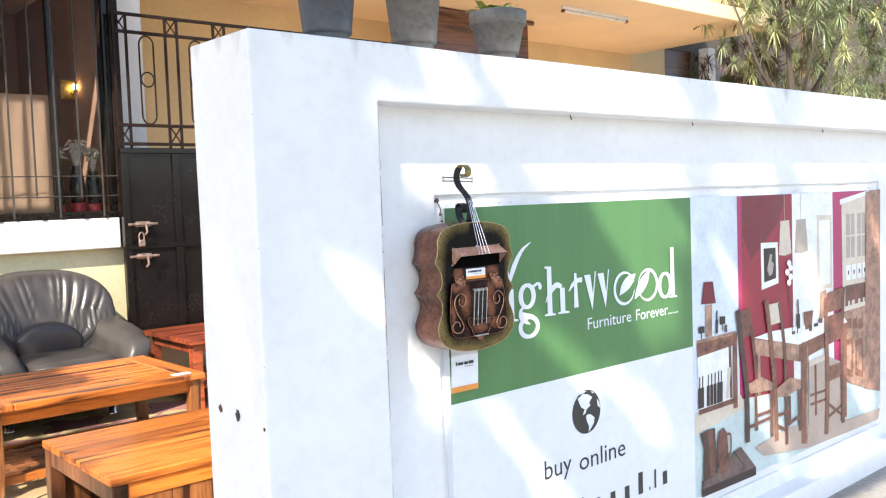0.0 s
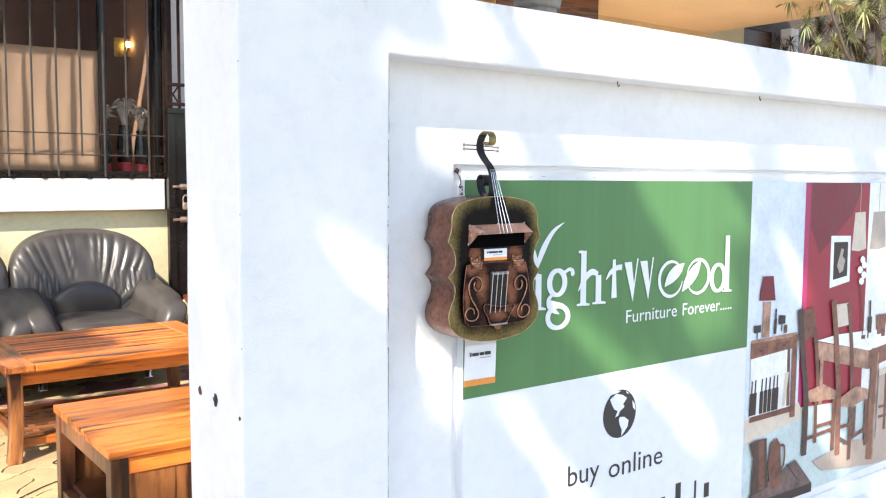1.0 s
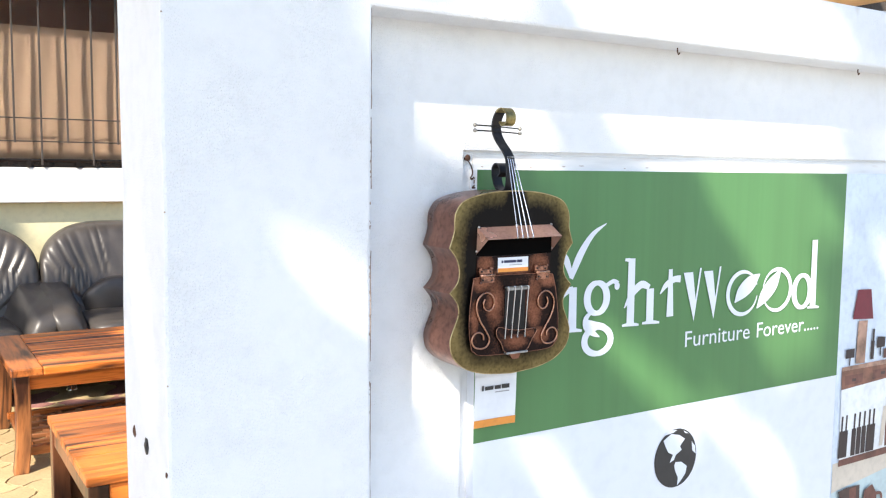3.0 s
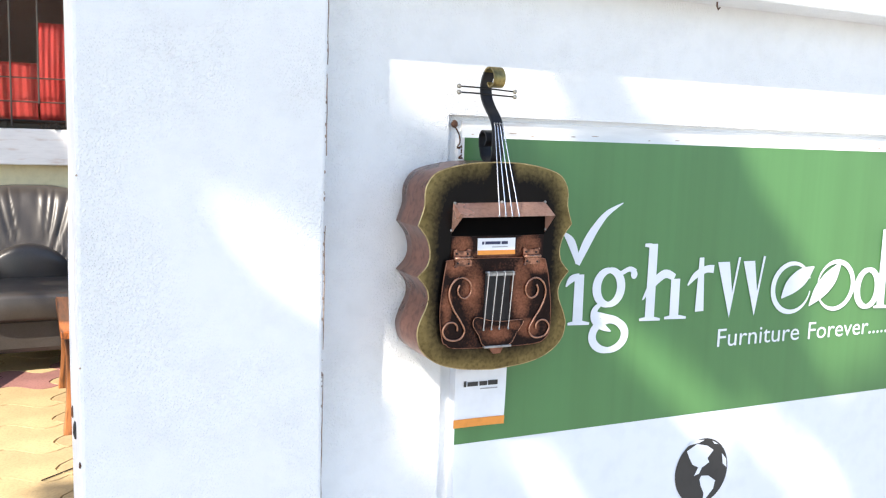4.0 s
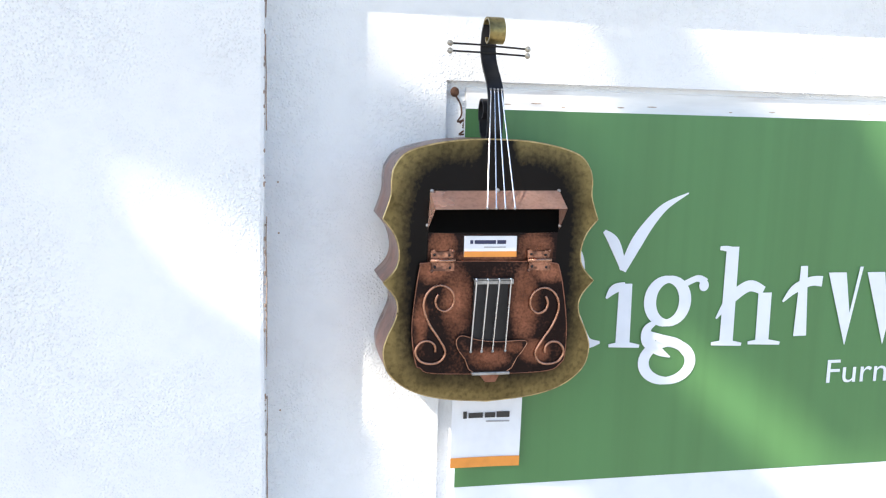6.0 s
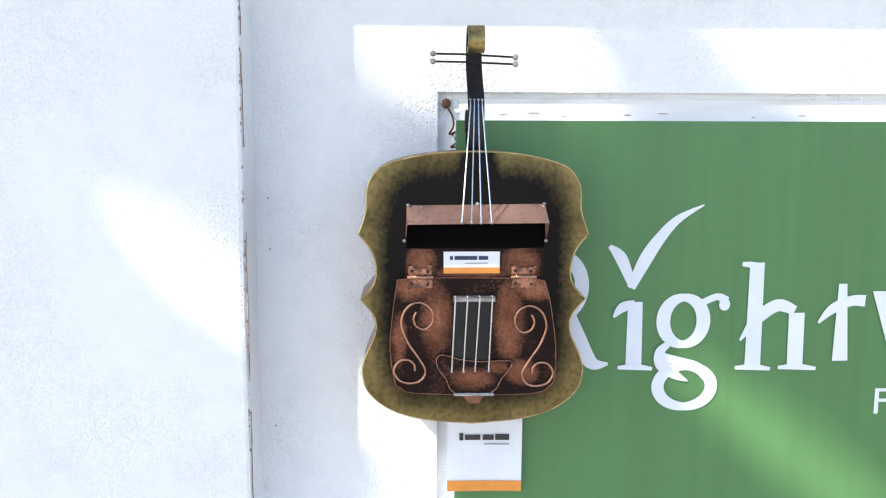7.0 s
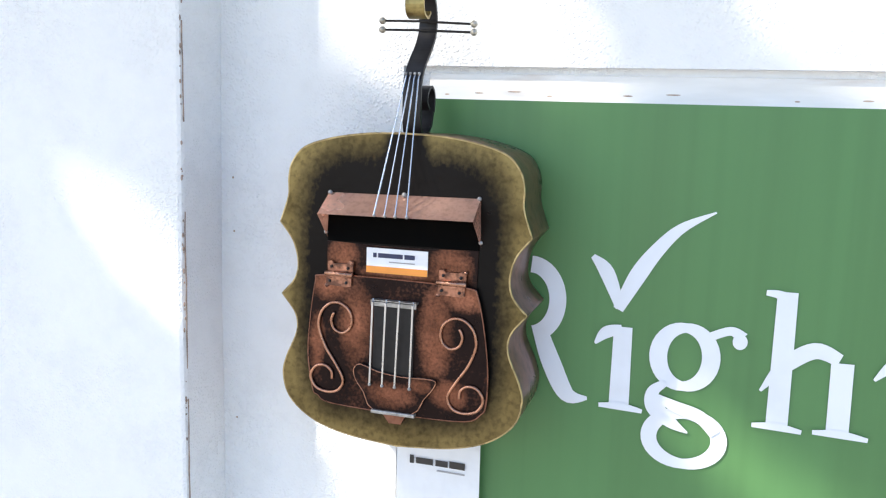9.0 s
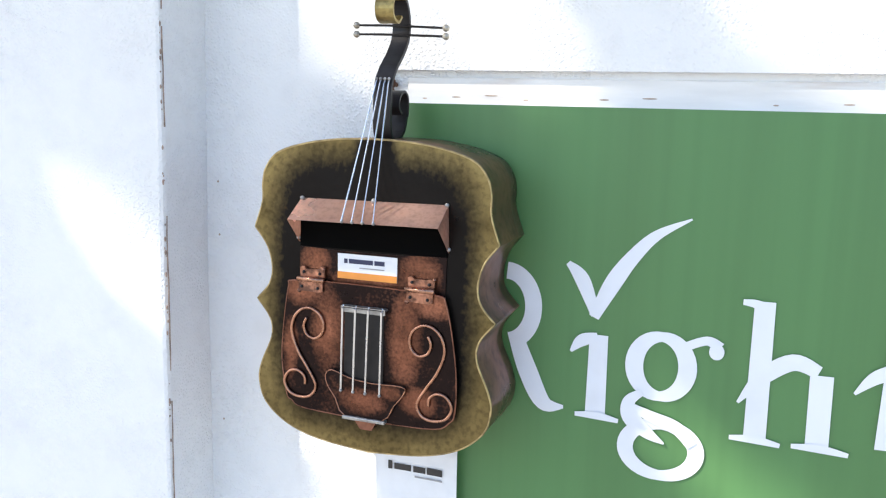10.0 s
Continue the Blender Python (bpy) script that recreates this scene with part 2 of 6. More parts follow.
M_RIM = mat("worn_highlight_rim", (0.50, 0.39, 0.20), rough=0.35, metal=0.8, vary=0.4, scale=50, fine=150, bump=0.05)
M_BLACKIRON = mat("black_iron", (0.022, 0.021, 0.023), rough=0.42, metal=0.5, vary=0.3, scale=20, fine=90, bump=0.15, dist=0.001)
M_BRASS = mat("scroll_brass", (0.36, 0.28, 0.11), rough=0.4, metal=0.8, vary=0.45, scale=45, fine=150, bump=0.1, dist=0.001)
M_SILVER = mat("bright_steel_wire", (0.75, 0.75, 0.76), rough=0.25, metal=0.9, vary=0.1, bump=0)
M_PEGBALL = mat("dull_steel_ball", (0.50, 0.47, 0.40), rough=0.35, metal=0.85, vary=0.3, scale=90, bump=0.05)
M_TIN = mat("solder_grey", (0.45, 0.44, 0.43), rough=0.4, metal=0.7, vary=0.4, scale=60, fine=200, bump=0.2, dist=0.001)
# flat black that draws the darkness inside the letter slot
M_VOID = mat("slot_dark", (0.004, 0.004, 0.004), rough=0.95, vary=0.1, bump=0, spec=0.0)
M_PAPER = mat("white_card", (0.78, 0.80, 0.84), rough=0.6, vary=0.04, scale=20, bump=0.05)
M_ORANGE = mat("orange_print", (0.82, 0.31, 0.055), rough=0.5, vary=0.1, bump=0)
M_INKBLUE = mat("dark_blue_ink", (0.03, 0.035, 0.09), rough=0.6, vary=0.1, bump=0)
M_INKGREY = mat("grey_ink", (0.35, 0.35, 0.36), rough=0.6, vary=0.1, bump=0)
M_GREEN = mat("green_vinyl", (0.083, 0.208, 0.072), rough=0.42, vary=0.09, scale=2.0, fine=7, bump=0.03, stretch=(6, 1, 0.12))
M_WHITEVINYL = mat("white_vinyl", (0.76, 0.79, 0.85), rough=0.4, vary=0.05, scale=3, fine=30, bump=0.03)
M_INK = mat("black_print", (0.035, 0.033, 0.033), rough=0.5, vary=0.15, bump=0)
M_STAIN = mat("rust_stained_paint", (0.52, 0.40, 0.31), rough=0.8, vary=0.4, scale=90, fine=200, bump=0.3)
M_CRACK = mat("dirty_crack", (0.36, 0.27, 0.22), rough=0.9, vary=0.4, scale=90, fine=200, bump=0.3)
M_RUST = mat("rusty_iron", (0.13, 0.06, 0.035), rough=0.8, metal=0.2, vary=0.5, scale=60, fine=200, bump=0.4)
M_HOUSE = mat("yellow_house_paint", (0.74, 0.56, 0.31), rough=0.8, vary=0.1, scale=1.5, fine=30, bump=0.2)
M_HOUSEPALE = mat("pale_yellow_paint", (0.66, 0.60, 0.38), rough=0.8, vary=0.1, scale=1.5, fine=30, bump=0.2)
M_NEIGH = mat("weathered_plaster", (0.11, 0.088, 0.070), rough=0.85, vary=0.35, scale=0.8, fine=20, bump=0.2, spots=(0.05, 0.040, 0.034), spot_scale=0.9, spot_amount=0.7)
M_CEIL = mat("cream_ceiling_paint", (0.84, 0.63, 0.41), rough=0.85, vary=0.08, scale=1.2, fine=25, bump=0.15)
M_HOUSEWHITE = mat("warm_white_house_paint", (0.80, 0.76, 0.71), rough=0.7, vary=0.07, scale=2, fine=30, bump=0.15)
M_DARKROOM = mat("dim_room_wall", (0.34, 0.21, 0.15), rough=0.8, vary=0.2, scale=2, bump=0.1)
M_GATE = mat("black_gloss_sheet", (0.010, 0.008, 0.0075), rough=0.20, metal=0.0, vary=0.35, scale=4, fine=40, bump=0.10, spec=0.30, dist=0.002)
M_LEATHER = mat("black_leather", (0.054, 0.047, 0.042), rough=0.39, vary=0.3, scale=6, fine=220, bump=0.3, bump_scale=60, spec=0.5, dist=0.001)
M_IRON = mat("black_painted_iron", (0.024, 0.014, 0.011), rough=0.5, vary=0.3, scale=20, bump=0.05, spec=0.12)
M_BARS = mat("weathered_iron_bars", (0.055, 0.045, 0.040), rough=0.55, vary=0.35, scale=15, bump=0.1, spec=0.3)
M_BOLT = mat("rust_tinged_steel", (0.46, 0.33, 0.26), rough=0.4, metal=0.6, vary=0.45, scale=40, fine=160, bump=0.2, spots=(0.16, 0.08, 0.05), spot_scale=30, spot_amount=0.7)
M_CHROME = mat("chrome", (0.8, 0.8, 0.8), rough=0.12, metal=1.0, vary=0.05, bump=0)
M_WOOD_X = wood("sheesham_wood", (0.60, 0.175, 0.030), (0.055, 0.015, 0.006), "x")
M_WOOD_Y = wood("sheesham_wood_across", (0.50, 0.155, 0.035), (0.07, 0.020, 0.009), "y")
# uprights and the cube table's left rails: darker tone than the tops
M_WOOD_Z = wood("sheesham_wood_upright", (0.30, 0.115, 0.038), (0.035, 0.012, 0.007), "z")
M_WOOD_BROWN = wood("brown_wood_upright", (0.17, 0.062, 0.026), (0.028, 0.011, 0.007), "z")
M_SHELF_X = wood("shelf_wood", (0.25, 0.10, 0.040), (0.07, 0.026, 0.012), "x", per_object=0.25)
M_SHELF_Y = wood("shelf_wood_across", (0.25, 0.10, 0.040), (0.07, 0.026, 0.012), "y", per_object=0.25)
M_WOOD_DARK = wood("dark_brown_wood", (0.12, 0.045, 0.022), (0.03, 0.012, 0.008), "x")
M_WOOD_RED = wood("reddish_wood", (0.36, 0.075, 0.028), (0.07, 0.02, 0.012), "x")
M_CURTAIN = mat("beige_curtain_cloth", (0.40, 0.285, 0.20), rough=0.9, vary=0.06, scale=3, fine=200, bump=0.2, stretch=(6, 1, 0.6))
M_REDCLOTH = mat("red_curtain_cloth", (0.46, 0.04, 0.035), rough=0.85, vary=0.15, scale=5, fine=200, bump=0.2)
M_PAVER_CREAM = mat("cream_paver", (0.43, 0.32, 0.165), rough=0.75, vary=0.2, scale=4, fine=80, bump=0.25, per_object=0.1)
M_PAVER_RED = mat("dull_red_paver", (0.31, 0.145, 0.125), rough=0.75, vary=0.25, scale=4, fine=80, bump=0.25, per_object=0.12)
M_GROUT = mat("dark_joint_sand", (0.10, 0.075, 0.05), rough=0.9, vary=0.3, scale=20, bump=0.3)
M_STREET = mat("sandy_street", (0.32, 0.305, 0.28), rough=0.9, vary=0.3, scale=1.2, fine=35, bump=0.5, spots=(0.26, 0.21, 0.16), spot_scale=3)
M_POTBLUE = mat("blue_grey_plastic_pot", (0.065, 0.072, 0.085), rough=0.5, vary=0.3, scale=10, fine=60, bump=0.15, spots=(0.28, 0.26, 0.23), spot_scale=6, spot_amount=0.35)
M_POTGREY = mat("dusty_grey_pot", (0.19, 0.172, 0.15), rough=0.65, vary=0.35, scale=9, fine=60, bump=0.2, spots=(0.42, 0.38, 0.33), spot_scale=5, spot_amount=0.5)
M_SOIL = mat("potting_soil", (0.05, 0.035, 0.025), rough=0.95, vary=0.4, scale=40, bump=0.6)
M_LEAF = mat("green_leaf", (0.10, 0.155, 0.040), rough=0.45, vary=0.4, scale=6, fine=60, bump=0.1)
M_LEAFYEL = mat("yellow_green_leaf", (0.36, 0.40, 0.10), rough=0.45, vary=0.35, scale=6, fine=60, bump=0.1)
M_TUFT = mat("pale_green_tuft_leaf", (0.29, 0.35, 0.18), rough=0.4, vary=0.4, scale=5, fine=60, bump=0.1)
M_TUFTYEL = mat("fresh_yellow_tuft_leaf", (0.52, 0.55, 0.27), rough=0.4, vary=0.3, scale=5, fine=60, bump=0.1)
# dry leaves in front; in the back layer this brown stands for shaded gaps
M_LEAFDRY = mat("dry_and_gap_leaf", (0.17, 0.095, 0.055), rough=0.7, vary=0.4, scale=8, fine=60, bump=0.1)
M_BARK = mat("grey_brown_bark", (0.085, 0.065, 0.048), rough=0.9, vary=0.4, scale=12, fine=60, bump=0.6, stretch=(1, 1, 0.3))
M_TUBE = mat("tube_lamp_white", (0.8, 0.8, 0.78), rough=0.3, vary=0.05, bump=0)
M_VASE = mat("dark_glazed_vase", (0.03, 0.04, 0.045), rough=0.25, vary=0.4, scale=12, bump=0.05)
M_VASERED = mat("red_glazed_vase", (0.32, 0.025, 0.035), rough=0.45, vary=0.2, scale=12, bump=0.05)
M_PETAL = mat("white_dried_flower", (0.42, 0.40, 0.36), rough=0.8, vary=0.3, scale=30, bump=0.1)


def glass():
    m = bpy.data.materials.new("window_glass")
    m.use_nodes = True
    b = m.node_tree.nodes["Principled BSDF"]
    b.inputs["Base Color"].default_value = (0.93, 0.91, 0.89, 1)
    b.inputs["Transmission Weight"].default_value, b.inputs["Roughness"].default_value, b.inputs["IOR"].default_value = 1.0, 0.0, 1.12
    return m


def glow(name, colour, strength):
    m = bpy.data.materials.new(name)
    m.use_nodes = True
    b = m.node_tree.nodes["Principled BSDF"]
    b.inputs["Emission Color"].default_value, b.inputs["Emission Strength"].default_value = (*colour, 1), strength
    return m


M_GLASS = glass()
M_BULB = glow("warm_bulb", (1.0, 0.62, 0.25), 11.0)


# ---- mesh helpers ----
def link(name, bm, material, parent=None, label="", smooth=False):
    me = bpy.data.meshes.new(name)
    bm.normal_update()
    bm.to_mesh(me)
    bm.free()
    me.materials.append(material)
    if smooth:
        me.shade_smooth()
    ob = new(name, me)
    if parent:
        ob.parent = parent
    if label:
        tagged(ob, label)
    return ob


def part(name, bm, material, parent, label="", smooth=False):
    return link(name, bm, material, parent, label, smooth)


def thing(name, loc, label, category, group="", rz=0):
    e = new(name)
    e.empty_display_size = 0.1
    e.matrix_world = pose(*loc, 0, 0, rz)
    return tagged(e, label, category, group)


def box(x0, x1, y0, y1, z0, z1, bevel=0.0, bm=None, seg=2):
    """A box, with its edges rounded by bevel."""
    own = bmesh.new()
    bmesh.ops.create_cube(own, size=1.0)
    for v in own.verts:
        v.co = Vector((x0 + (x1 - x0) * (v.co.x + 0.5), y0 + (y1 - y0) * (v.co.y + 0.5), z0 + (z1 - z0) * (v.co.z + 0.5)))
    if bevel:
        bmesh.ops.bevel(own, geom=own.edges[:], offset=bevel, segments=seg, affect="EDGES", profile=0.5)
    return merge(bm, own)


def merge(bm, own):
    if bm is None:
        return own
    me = bpy.data.meshes.new("tmp")
    own.to_mesh(me)
    own.free()
    bm.from_mesh(me)
    bpy.data.meshes.remove(me)
    return bm


def lathe(profile, seg=28, bm=None, centre=(0, 0, 0)):
    """Turned shape round z from (radius, height) pairs."""
    own = bmesh.new()
    rings = []
    for r, z in profile:
        rings.append([own.verts.new((centre[0] + r * math.cos(2 * math.pi * i / seg), centre[1] + r * math.sin(2 * math.pi * i / seg), centre[2] + z)) for i in range(seg)])
    for a, c in zip(rings, rings[1:]):
        for i in range(seg):
            own.faces.new((a[i], a[(i + 1) % seg], c[(i + 1) % seg], c[i]))
    own.faces.new(rings[0][::-1])
    own.faces.new(rings[-1])
    return merge(bm, own)


def tube(points, r, seg=8, bm=None, closed=False):
    """A round wire along points; r may be one radius or one for each point."""
    own = bmesh.new()
    pts = [Vector(p) for p in points]
    n = len(pts)
    rad = [r] * n if isinstance(r, (int, float)) else r
    rings = []
    up = Vector((0.12, 0.31, 0.94))
    for i, p in enumerate(pts):
        a = pts[(i - 1) % n] if closed or i else p
        c = pts[(i + 1) % n] if closed or i < n - 1 else p
        d = (c - a).normalized()
        s = d.cross(up)
        if s.length < 0.05:
            s = d.cross(Vector((1, 0, 0)))
        s.normalize()
        u = s.cross(d)
        rings.append([own.verts.new(p + rad[i] * (math.cos(2 * math.pi * k / seg) * s + math.sin(2 * math.pi * k / seg) * u)) for k in range(seg)])
    pairs = list(zip(rings, rings[1:])) + ([(rings[-1], rings[0])] if closed else [])
    for a, c in pairs:
        for k in range(seg):
            own.faces.new((a[k], a[(k + 1) % seg], c[(k + 1) % seg], c[k]))
    if not closed:
        own.faces.new(rings[0][::-1])
        own.faces.new(rings[-1])
    bmesh.ops.recalc_face_normals(own, faces=own.faces[:])
    return merge(bm, own)


def smooth_path(points, steps=6, closed=False):
    """Points along a Catmull-Rom curve through the given ones."""
    pts = [Vector(p) for p in points]
    n = len(pts)
    out = []
    for i in range(n if closed else n - 1):
        p0 = pts[(i - 1) % n] if closed or i else pts[0]
        p1, p2 = pts[i], pts[(i + 1) % n]
        p3 = pts[(i + 2) % n] if closed or i + 2 < n else pts[-1]
        for k in range(steps):
            t = k / steps
            out.append(0.5 * (2 * p1 + (p2 - p0) * t + (2 * p0 - 5 * p1 + 4 * p2 - p3) * t * t + (3 * p1 - p0 - 3 * p2 + p3) * t ** 3))
    if not closed:
        out.append(pts[-1])
    return out


def ball(centre, r, bm=None, seg=12, squash=(1, 1, 1)):
    own = bmesh.new()
    bmesh.ops.create_uvsphere(own, u_segments=seg, v_segments=max(6, seg // 2), radius=1)
    for v in own.verts:
        v.co = Vector((centre[0] + v.co.x * r * squash[0], centre[1] + v.co.y * r * squash[1], centre[2] + v.co.z * r * squash[2]))
    return merge(bm, own)


def slab(outline, y0, y1, bm=None):
    """A plate in the x-z plane from its outline, between two depths (y0 in front)."""
    own = bmesh.new()
    f = [own.verts.new((p[0], y0, p[1])) for p in outline]
    b = [own.verts.new((p[0], y1, p[1])) for p in outline]
    n = len(outline)
    own.faces.new(f)
    own.faces.new(b[::-1])
    for i in range(n):
        own.faces.new((f[i], b[i], b[(i + 1) % n], f[(i + 1) % n]))
    bmesh.ops.recalc_face_normals(own, faces=own.faces[:])
    return merge(bm, own)


def pillow(cx, cy, cz, sx, sy, sz, e=0.45, nu=28, nv=16, warp=None, bm=None):
    """An upholstered form: a rounded box of half sizes sx, sy, sz; e near 0 is boxy, 1 a ball."""
    own = bmesh.new()

    def pw(v, k):
        return math.copysign(abs(v) ** k, v)
    rows = []
    for j in range(nv + 1):
        v = -math.pi / 2 + math.pi * j / nv
        row = []
        for i in range(nu):
            u = 2 * math.pi * i / nu
            p = Vector((sx * pw(math.cos(v), e) * pw(math.cos(u), e), sy * pw(math.cos(v), e) * pw(math.sin(u), e), sz * pw(math.sin(v), e)))
            if warp:
                p = warp(p)
            row.append(own.verts.new((cx + p.x, cy + p.y, cz + p.z)))
        rows.append(row)
    for a, c in zip(rows, rows[1:]):
        for i in range(nu):
            own.faces.new((a[i], a[(i + 1) % nu], c[(i + 1) % nu], c[i]))
    bmesh.ops.remove_doubles(own, verts=own.verts[:], dist=1e-5)
    bmesh.ops.recalc_face_normals(own, faces=own.faces[:])
    return merge(bm, own)


def blade_leaf(verts, faces, root, way, up, length, width, droop=0.25):
    """Adds a narrow pointed leaf of four cross-sections."""
    side = way.cross(up)
    if side.length < 1e-3:
        side = Vector((1, 0, 0))
    side.normalize()
    base = len(verts)
    for u, w in ((0.0, 0.25), (0.35, 1.0), (0.7, 0.75), (1.0, 0.04)):
        p = root + way * (length * u) - Vector((0, 0, 1)) * (droop * length * u * u)
        for s in (-0.5, 0.5):
            q = p + side * (s * width * w)
            verts.append((q.x, q.y, q.z))
    for k in range(3):
        a = base + 2 * k
        faces.append((a, a + 1, a + 3, a + 2))


def leaf_mesh(name, verts, faces, material, parent, label=""):
    me = bpy.data.meshes.new(name)
    me.from_pydata(verts, [], faces)
    me.materials.append(material)
    me.shade_smooth()
    ob = new(name, me)
    ob.parent = parent
    if label:
        tagged(ob, label)
    return ob


def written(name, text, x, z, y, height, width, material, parent, label="", slant=0.0):
    """A line of flat lettering on the wall plane, its left end at x and its foot at z."""
    cu = bpy.data.curves.new(name, "FONT")
    cu.body, cu.size, cu.shear, cu.resolution_u = text, height, slant, 3
    tmp = new("tmp", cu)
    dg = bpy.context.evaluated_depsgraph_get()
    me = bpy.data.meshes.new_from_object(tmp.evaluated_get(dg))
    bpy.data.objects.remove(tmp)
    xs = [v.co.x for v in me.vertices]
    k = width / (max(xs) - min(xs))
    x_min = min(xs)
    for v in me.vertices:
        v.co = Vector((x + (v.co.x - x_min) * k, y, z + v.co.y))
    me.materials.clear()
    me.materials.append(material)
    ob = new(name, me)
    ob.parent = parent
    if label:
        tagged(ob, label)
    return ob


# ---- ground ----
def ground():
    bm = bmesh.new()
    n, R = 40, 900.0
    centre = bm.verts.new((0, 0, 0))
    rings = []
    for r in (2, 5, 10, 20, 50, 150, 400, R):
        rings.append([bm.verts.new((r * math.cos(2 * math.pi * i / n), r * math.sin(2 * math.pi * i / n), 0)) for i in range(n)])
    for i in range(n):
        bm.faces.new((centre, rings[0][i], rings[0][(i + 1) % n]))
    for a, c in zip(rings, rings[1:]):
        for i in range(n):
            bm.faces.new((a[i], c[i], c[(i + 1) % n], a[(i + 1) % n]))
    tagged(link("ground", bm, M_STREET), "sandy grey-brown street ground", "ground", kind="structure")


ground()


# ---- front compound wall ----
WX0, WX1, WY0, WY1, WTOP = 0.997, 9.5, 1.782, 2.073, 1.795
RX, RZ, RY = 1.360, 1.647, 1.873          # big recess: its edge, soffit and face
IX0, IX1, IZ0, IZ1, IY = 1.612, 4.575, 0.165, 1.405, 1.886   # shallow inset that holds the banner


def front_wall():
    bm = bmesh.new()

    def worn(x0, x1, y0, y1, z0, z1, cut=0.30, amp=0.0012):
        own = box(x0, x1, y0, y1, z0, z1, 0.007)
        for axis, lo, hi in ((0, x0, x1), (2, z0, z1)):
            k = int((hi - lo) / cut)
            for i in range(1, k + 1):
                co = [0, 0, 0]
                co[axis] = lo + (hi - lo) * i / (k + 1)
                no = [0, 0, 0]
                no[axis] = 1
                bmesh.ops.bisect_plane(own, geom=own.verts[:] + own.edges[:] + own.faces[:], plane_co=co, plane_no=no)
        for v in own.verts:
            v.co += amp * Vector((noise.noise(v.co * 4.1), noise.noise(v.co * 3.3 + Vector((5, 2, 1))), noise.noise(v.co * 3.7 + Vector((1, 9, 4)))))
        merge(bm, own)
    own = slab([(WX0, -0.1), (RX, -0.1), (RX, RZ), (WX1, RZ), (WX1, WTOP), (WX0, WTOP)], WY0, WY1)
    bmesh.ops.bevel(own, geom=own.edges[:], offset=0.006, segments=2, affect="EDGES", profile=0.5)
    for i in range(30):
        for co, no in (((WX0 + 0.14 + 0.28 * i, 0, 0), (1, 0, 0)), ((0, 0, 0.1 + 0.17 * i), (0, 0, 1))):
            if co[2] < WTOP - 0.02:
                bmesh.ops.bisect_plane(own, geom=own.verts[:] + own.edges[:] + own.faces[:], plane_co=co, plane_no=no)
    for v in own.verts:
        v.co += 0.003 * Vector((noise.noise(v.co * 4.1), 0.6 * noise.noise(v.co * 3.3 + Vector((5, 2, 1))), noise.noise(v.co * 3.7 + Vector((1, 9, 4)))))
    merge(bm, own)
    worn(RX + 0.001, WX1, WY0 + 0.003, WY1, -0.1, 0.10)
    box(RX - 0.02, IX0, RY, WY1 - 0.02, 0.05, RZ + 0.02, 0, bm)
    box(IX0, WX1, RY, WY1 - 0.02, IZ1, RZ + 0.02, 0, bm)
    box(IX1, WX1, RY, WY1 - 0.02, 0.05, IZ1, 0, bm)
    box(IX0, IX1, RY, WY1 - 0.02, 0.05, IZ0, 0, bm)
    box(IX0 - 0.02, IX1 + 0.02, IY, WY1 - 0.03, IZ0 - 0.02, IZ1 + 0.02, 0, bm)
    w = link("wall_front", bm, M_WALL)
    tagged(w, "white painted plaster compound wall with recessed panel", "wall", kind="structure")
    rnd = random.Random(3)
    for z0, z1 in ((1.70, 1.47), (1.45, 1.33), (1.22, 1.02), (0.98, 0.60), (0.55, 0.2)):
        k = max(3, int((z0 - z1) / 0.02))
        pts = [(RX + 0.0005 + rnd.uniform(-0.0006, 0.0006), WY0 + 0.004, z0 + (z1 - z0) * i / k) for i in range(k + 1)]
        part("hairline_crack", tube(pts, [0.0005 + rnd.uniform(0, 0.0006) for _ in pts], 5), M_CRACK, w)
    for pts in ([(1.118, 1.474), (1.140, 1.463), (1.165, 1.459), (1.193, 1.448), (1.214, 1.443)], [(1.262, 1.405), (1.281, 1.399), (1.300, 1.398)], [(1.075, 1.10), (1.090, 1.082), (1.112, 1.075)]):
        run = smooth_path([(x, WY0 + 0.0003, z) for x, z in pts], 6)
        part("hairline_crack", tube([(p.x + rnd.uniform(-0.0008, 0.0008), p.y, p.z + rnd.uniform(-0.0008, 0.0008)) for p in run], [0.0006 + rnd.uniform(0, 0.0006) for _ in run], 5), M_WALL, w)
    for k in range(60):
        z = rnd.uniform(0.55, 1.62)
        part("chip", ball((RX - 0.0015 + rnd.uniform(-0.001, 0.001), WY0 + 0.0025, z), rnd.uniform(0.0008, 0.0019), None, 6, (0.8, 0.6, rnd.uniform(0.8, 2.2))), M_CRACK, w)
    # painted batten round the banner
    b1 = box(1.642, IX1 - 0.01, IY - 0.004, IY + 0.004, 1.363, 1.397, 0.002)
    t = link("trim", b1, M_TRIMWHITE)
    tagged(t, "white painted batten above the banner, with rust spots", "trim", kind="structure")
    for i, x in enumerate((1.665, 1.705, 1.748, 1.79, 1.88, 1.93, 2.06, 2.13, 2.3, 2.47, 2.72, 3.2, 3.9)):
        part("rust_stain", ball((x, IY - 0.0042, 1.372 + 0.0022 * (i % 3)), 0.0013, None, 10, (2.4 + 2.2 * (i % 3), 0.22, 0.7)), M_STAIN, t)
    # hooks left in the soffit
    for x in (1.374, 2.17, 2.86, 3.9):
        hk = thing("wall_hook", (x, 1.838, RZ), "small rusty wire hook under the wall's soffit", "hook", "hooks along the soffit")
        part("wire", tube([(0, 0, 0.004), (0, 0, -0.008), (0.004, 0, -0.015), (0.008, 0, -0.010)], 0.0016, 6), M_RUST, hk)
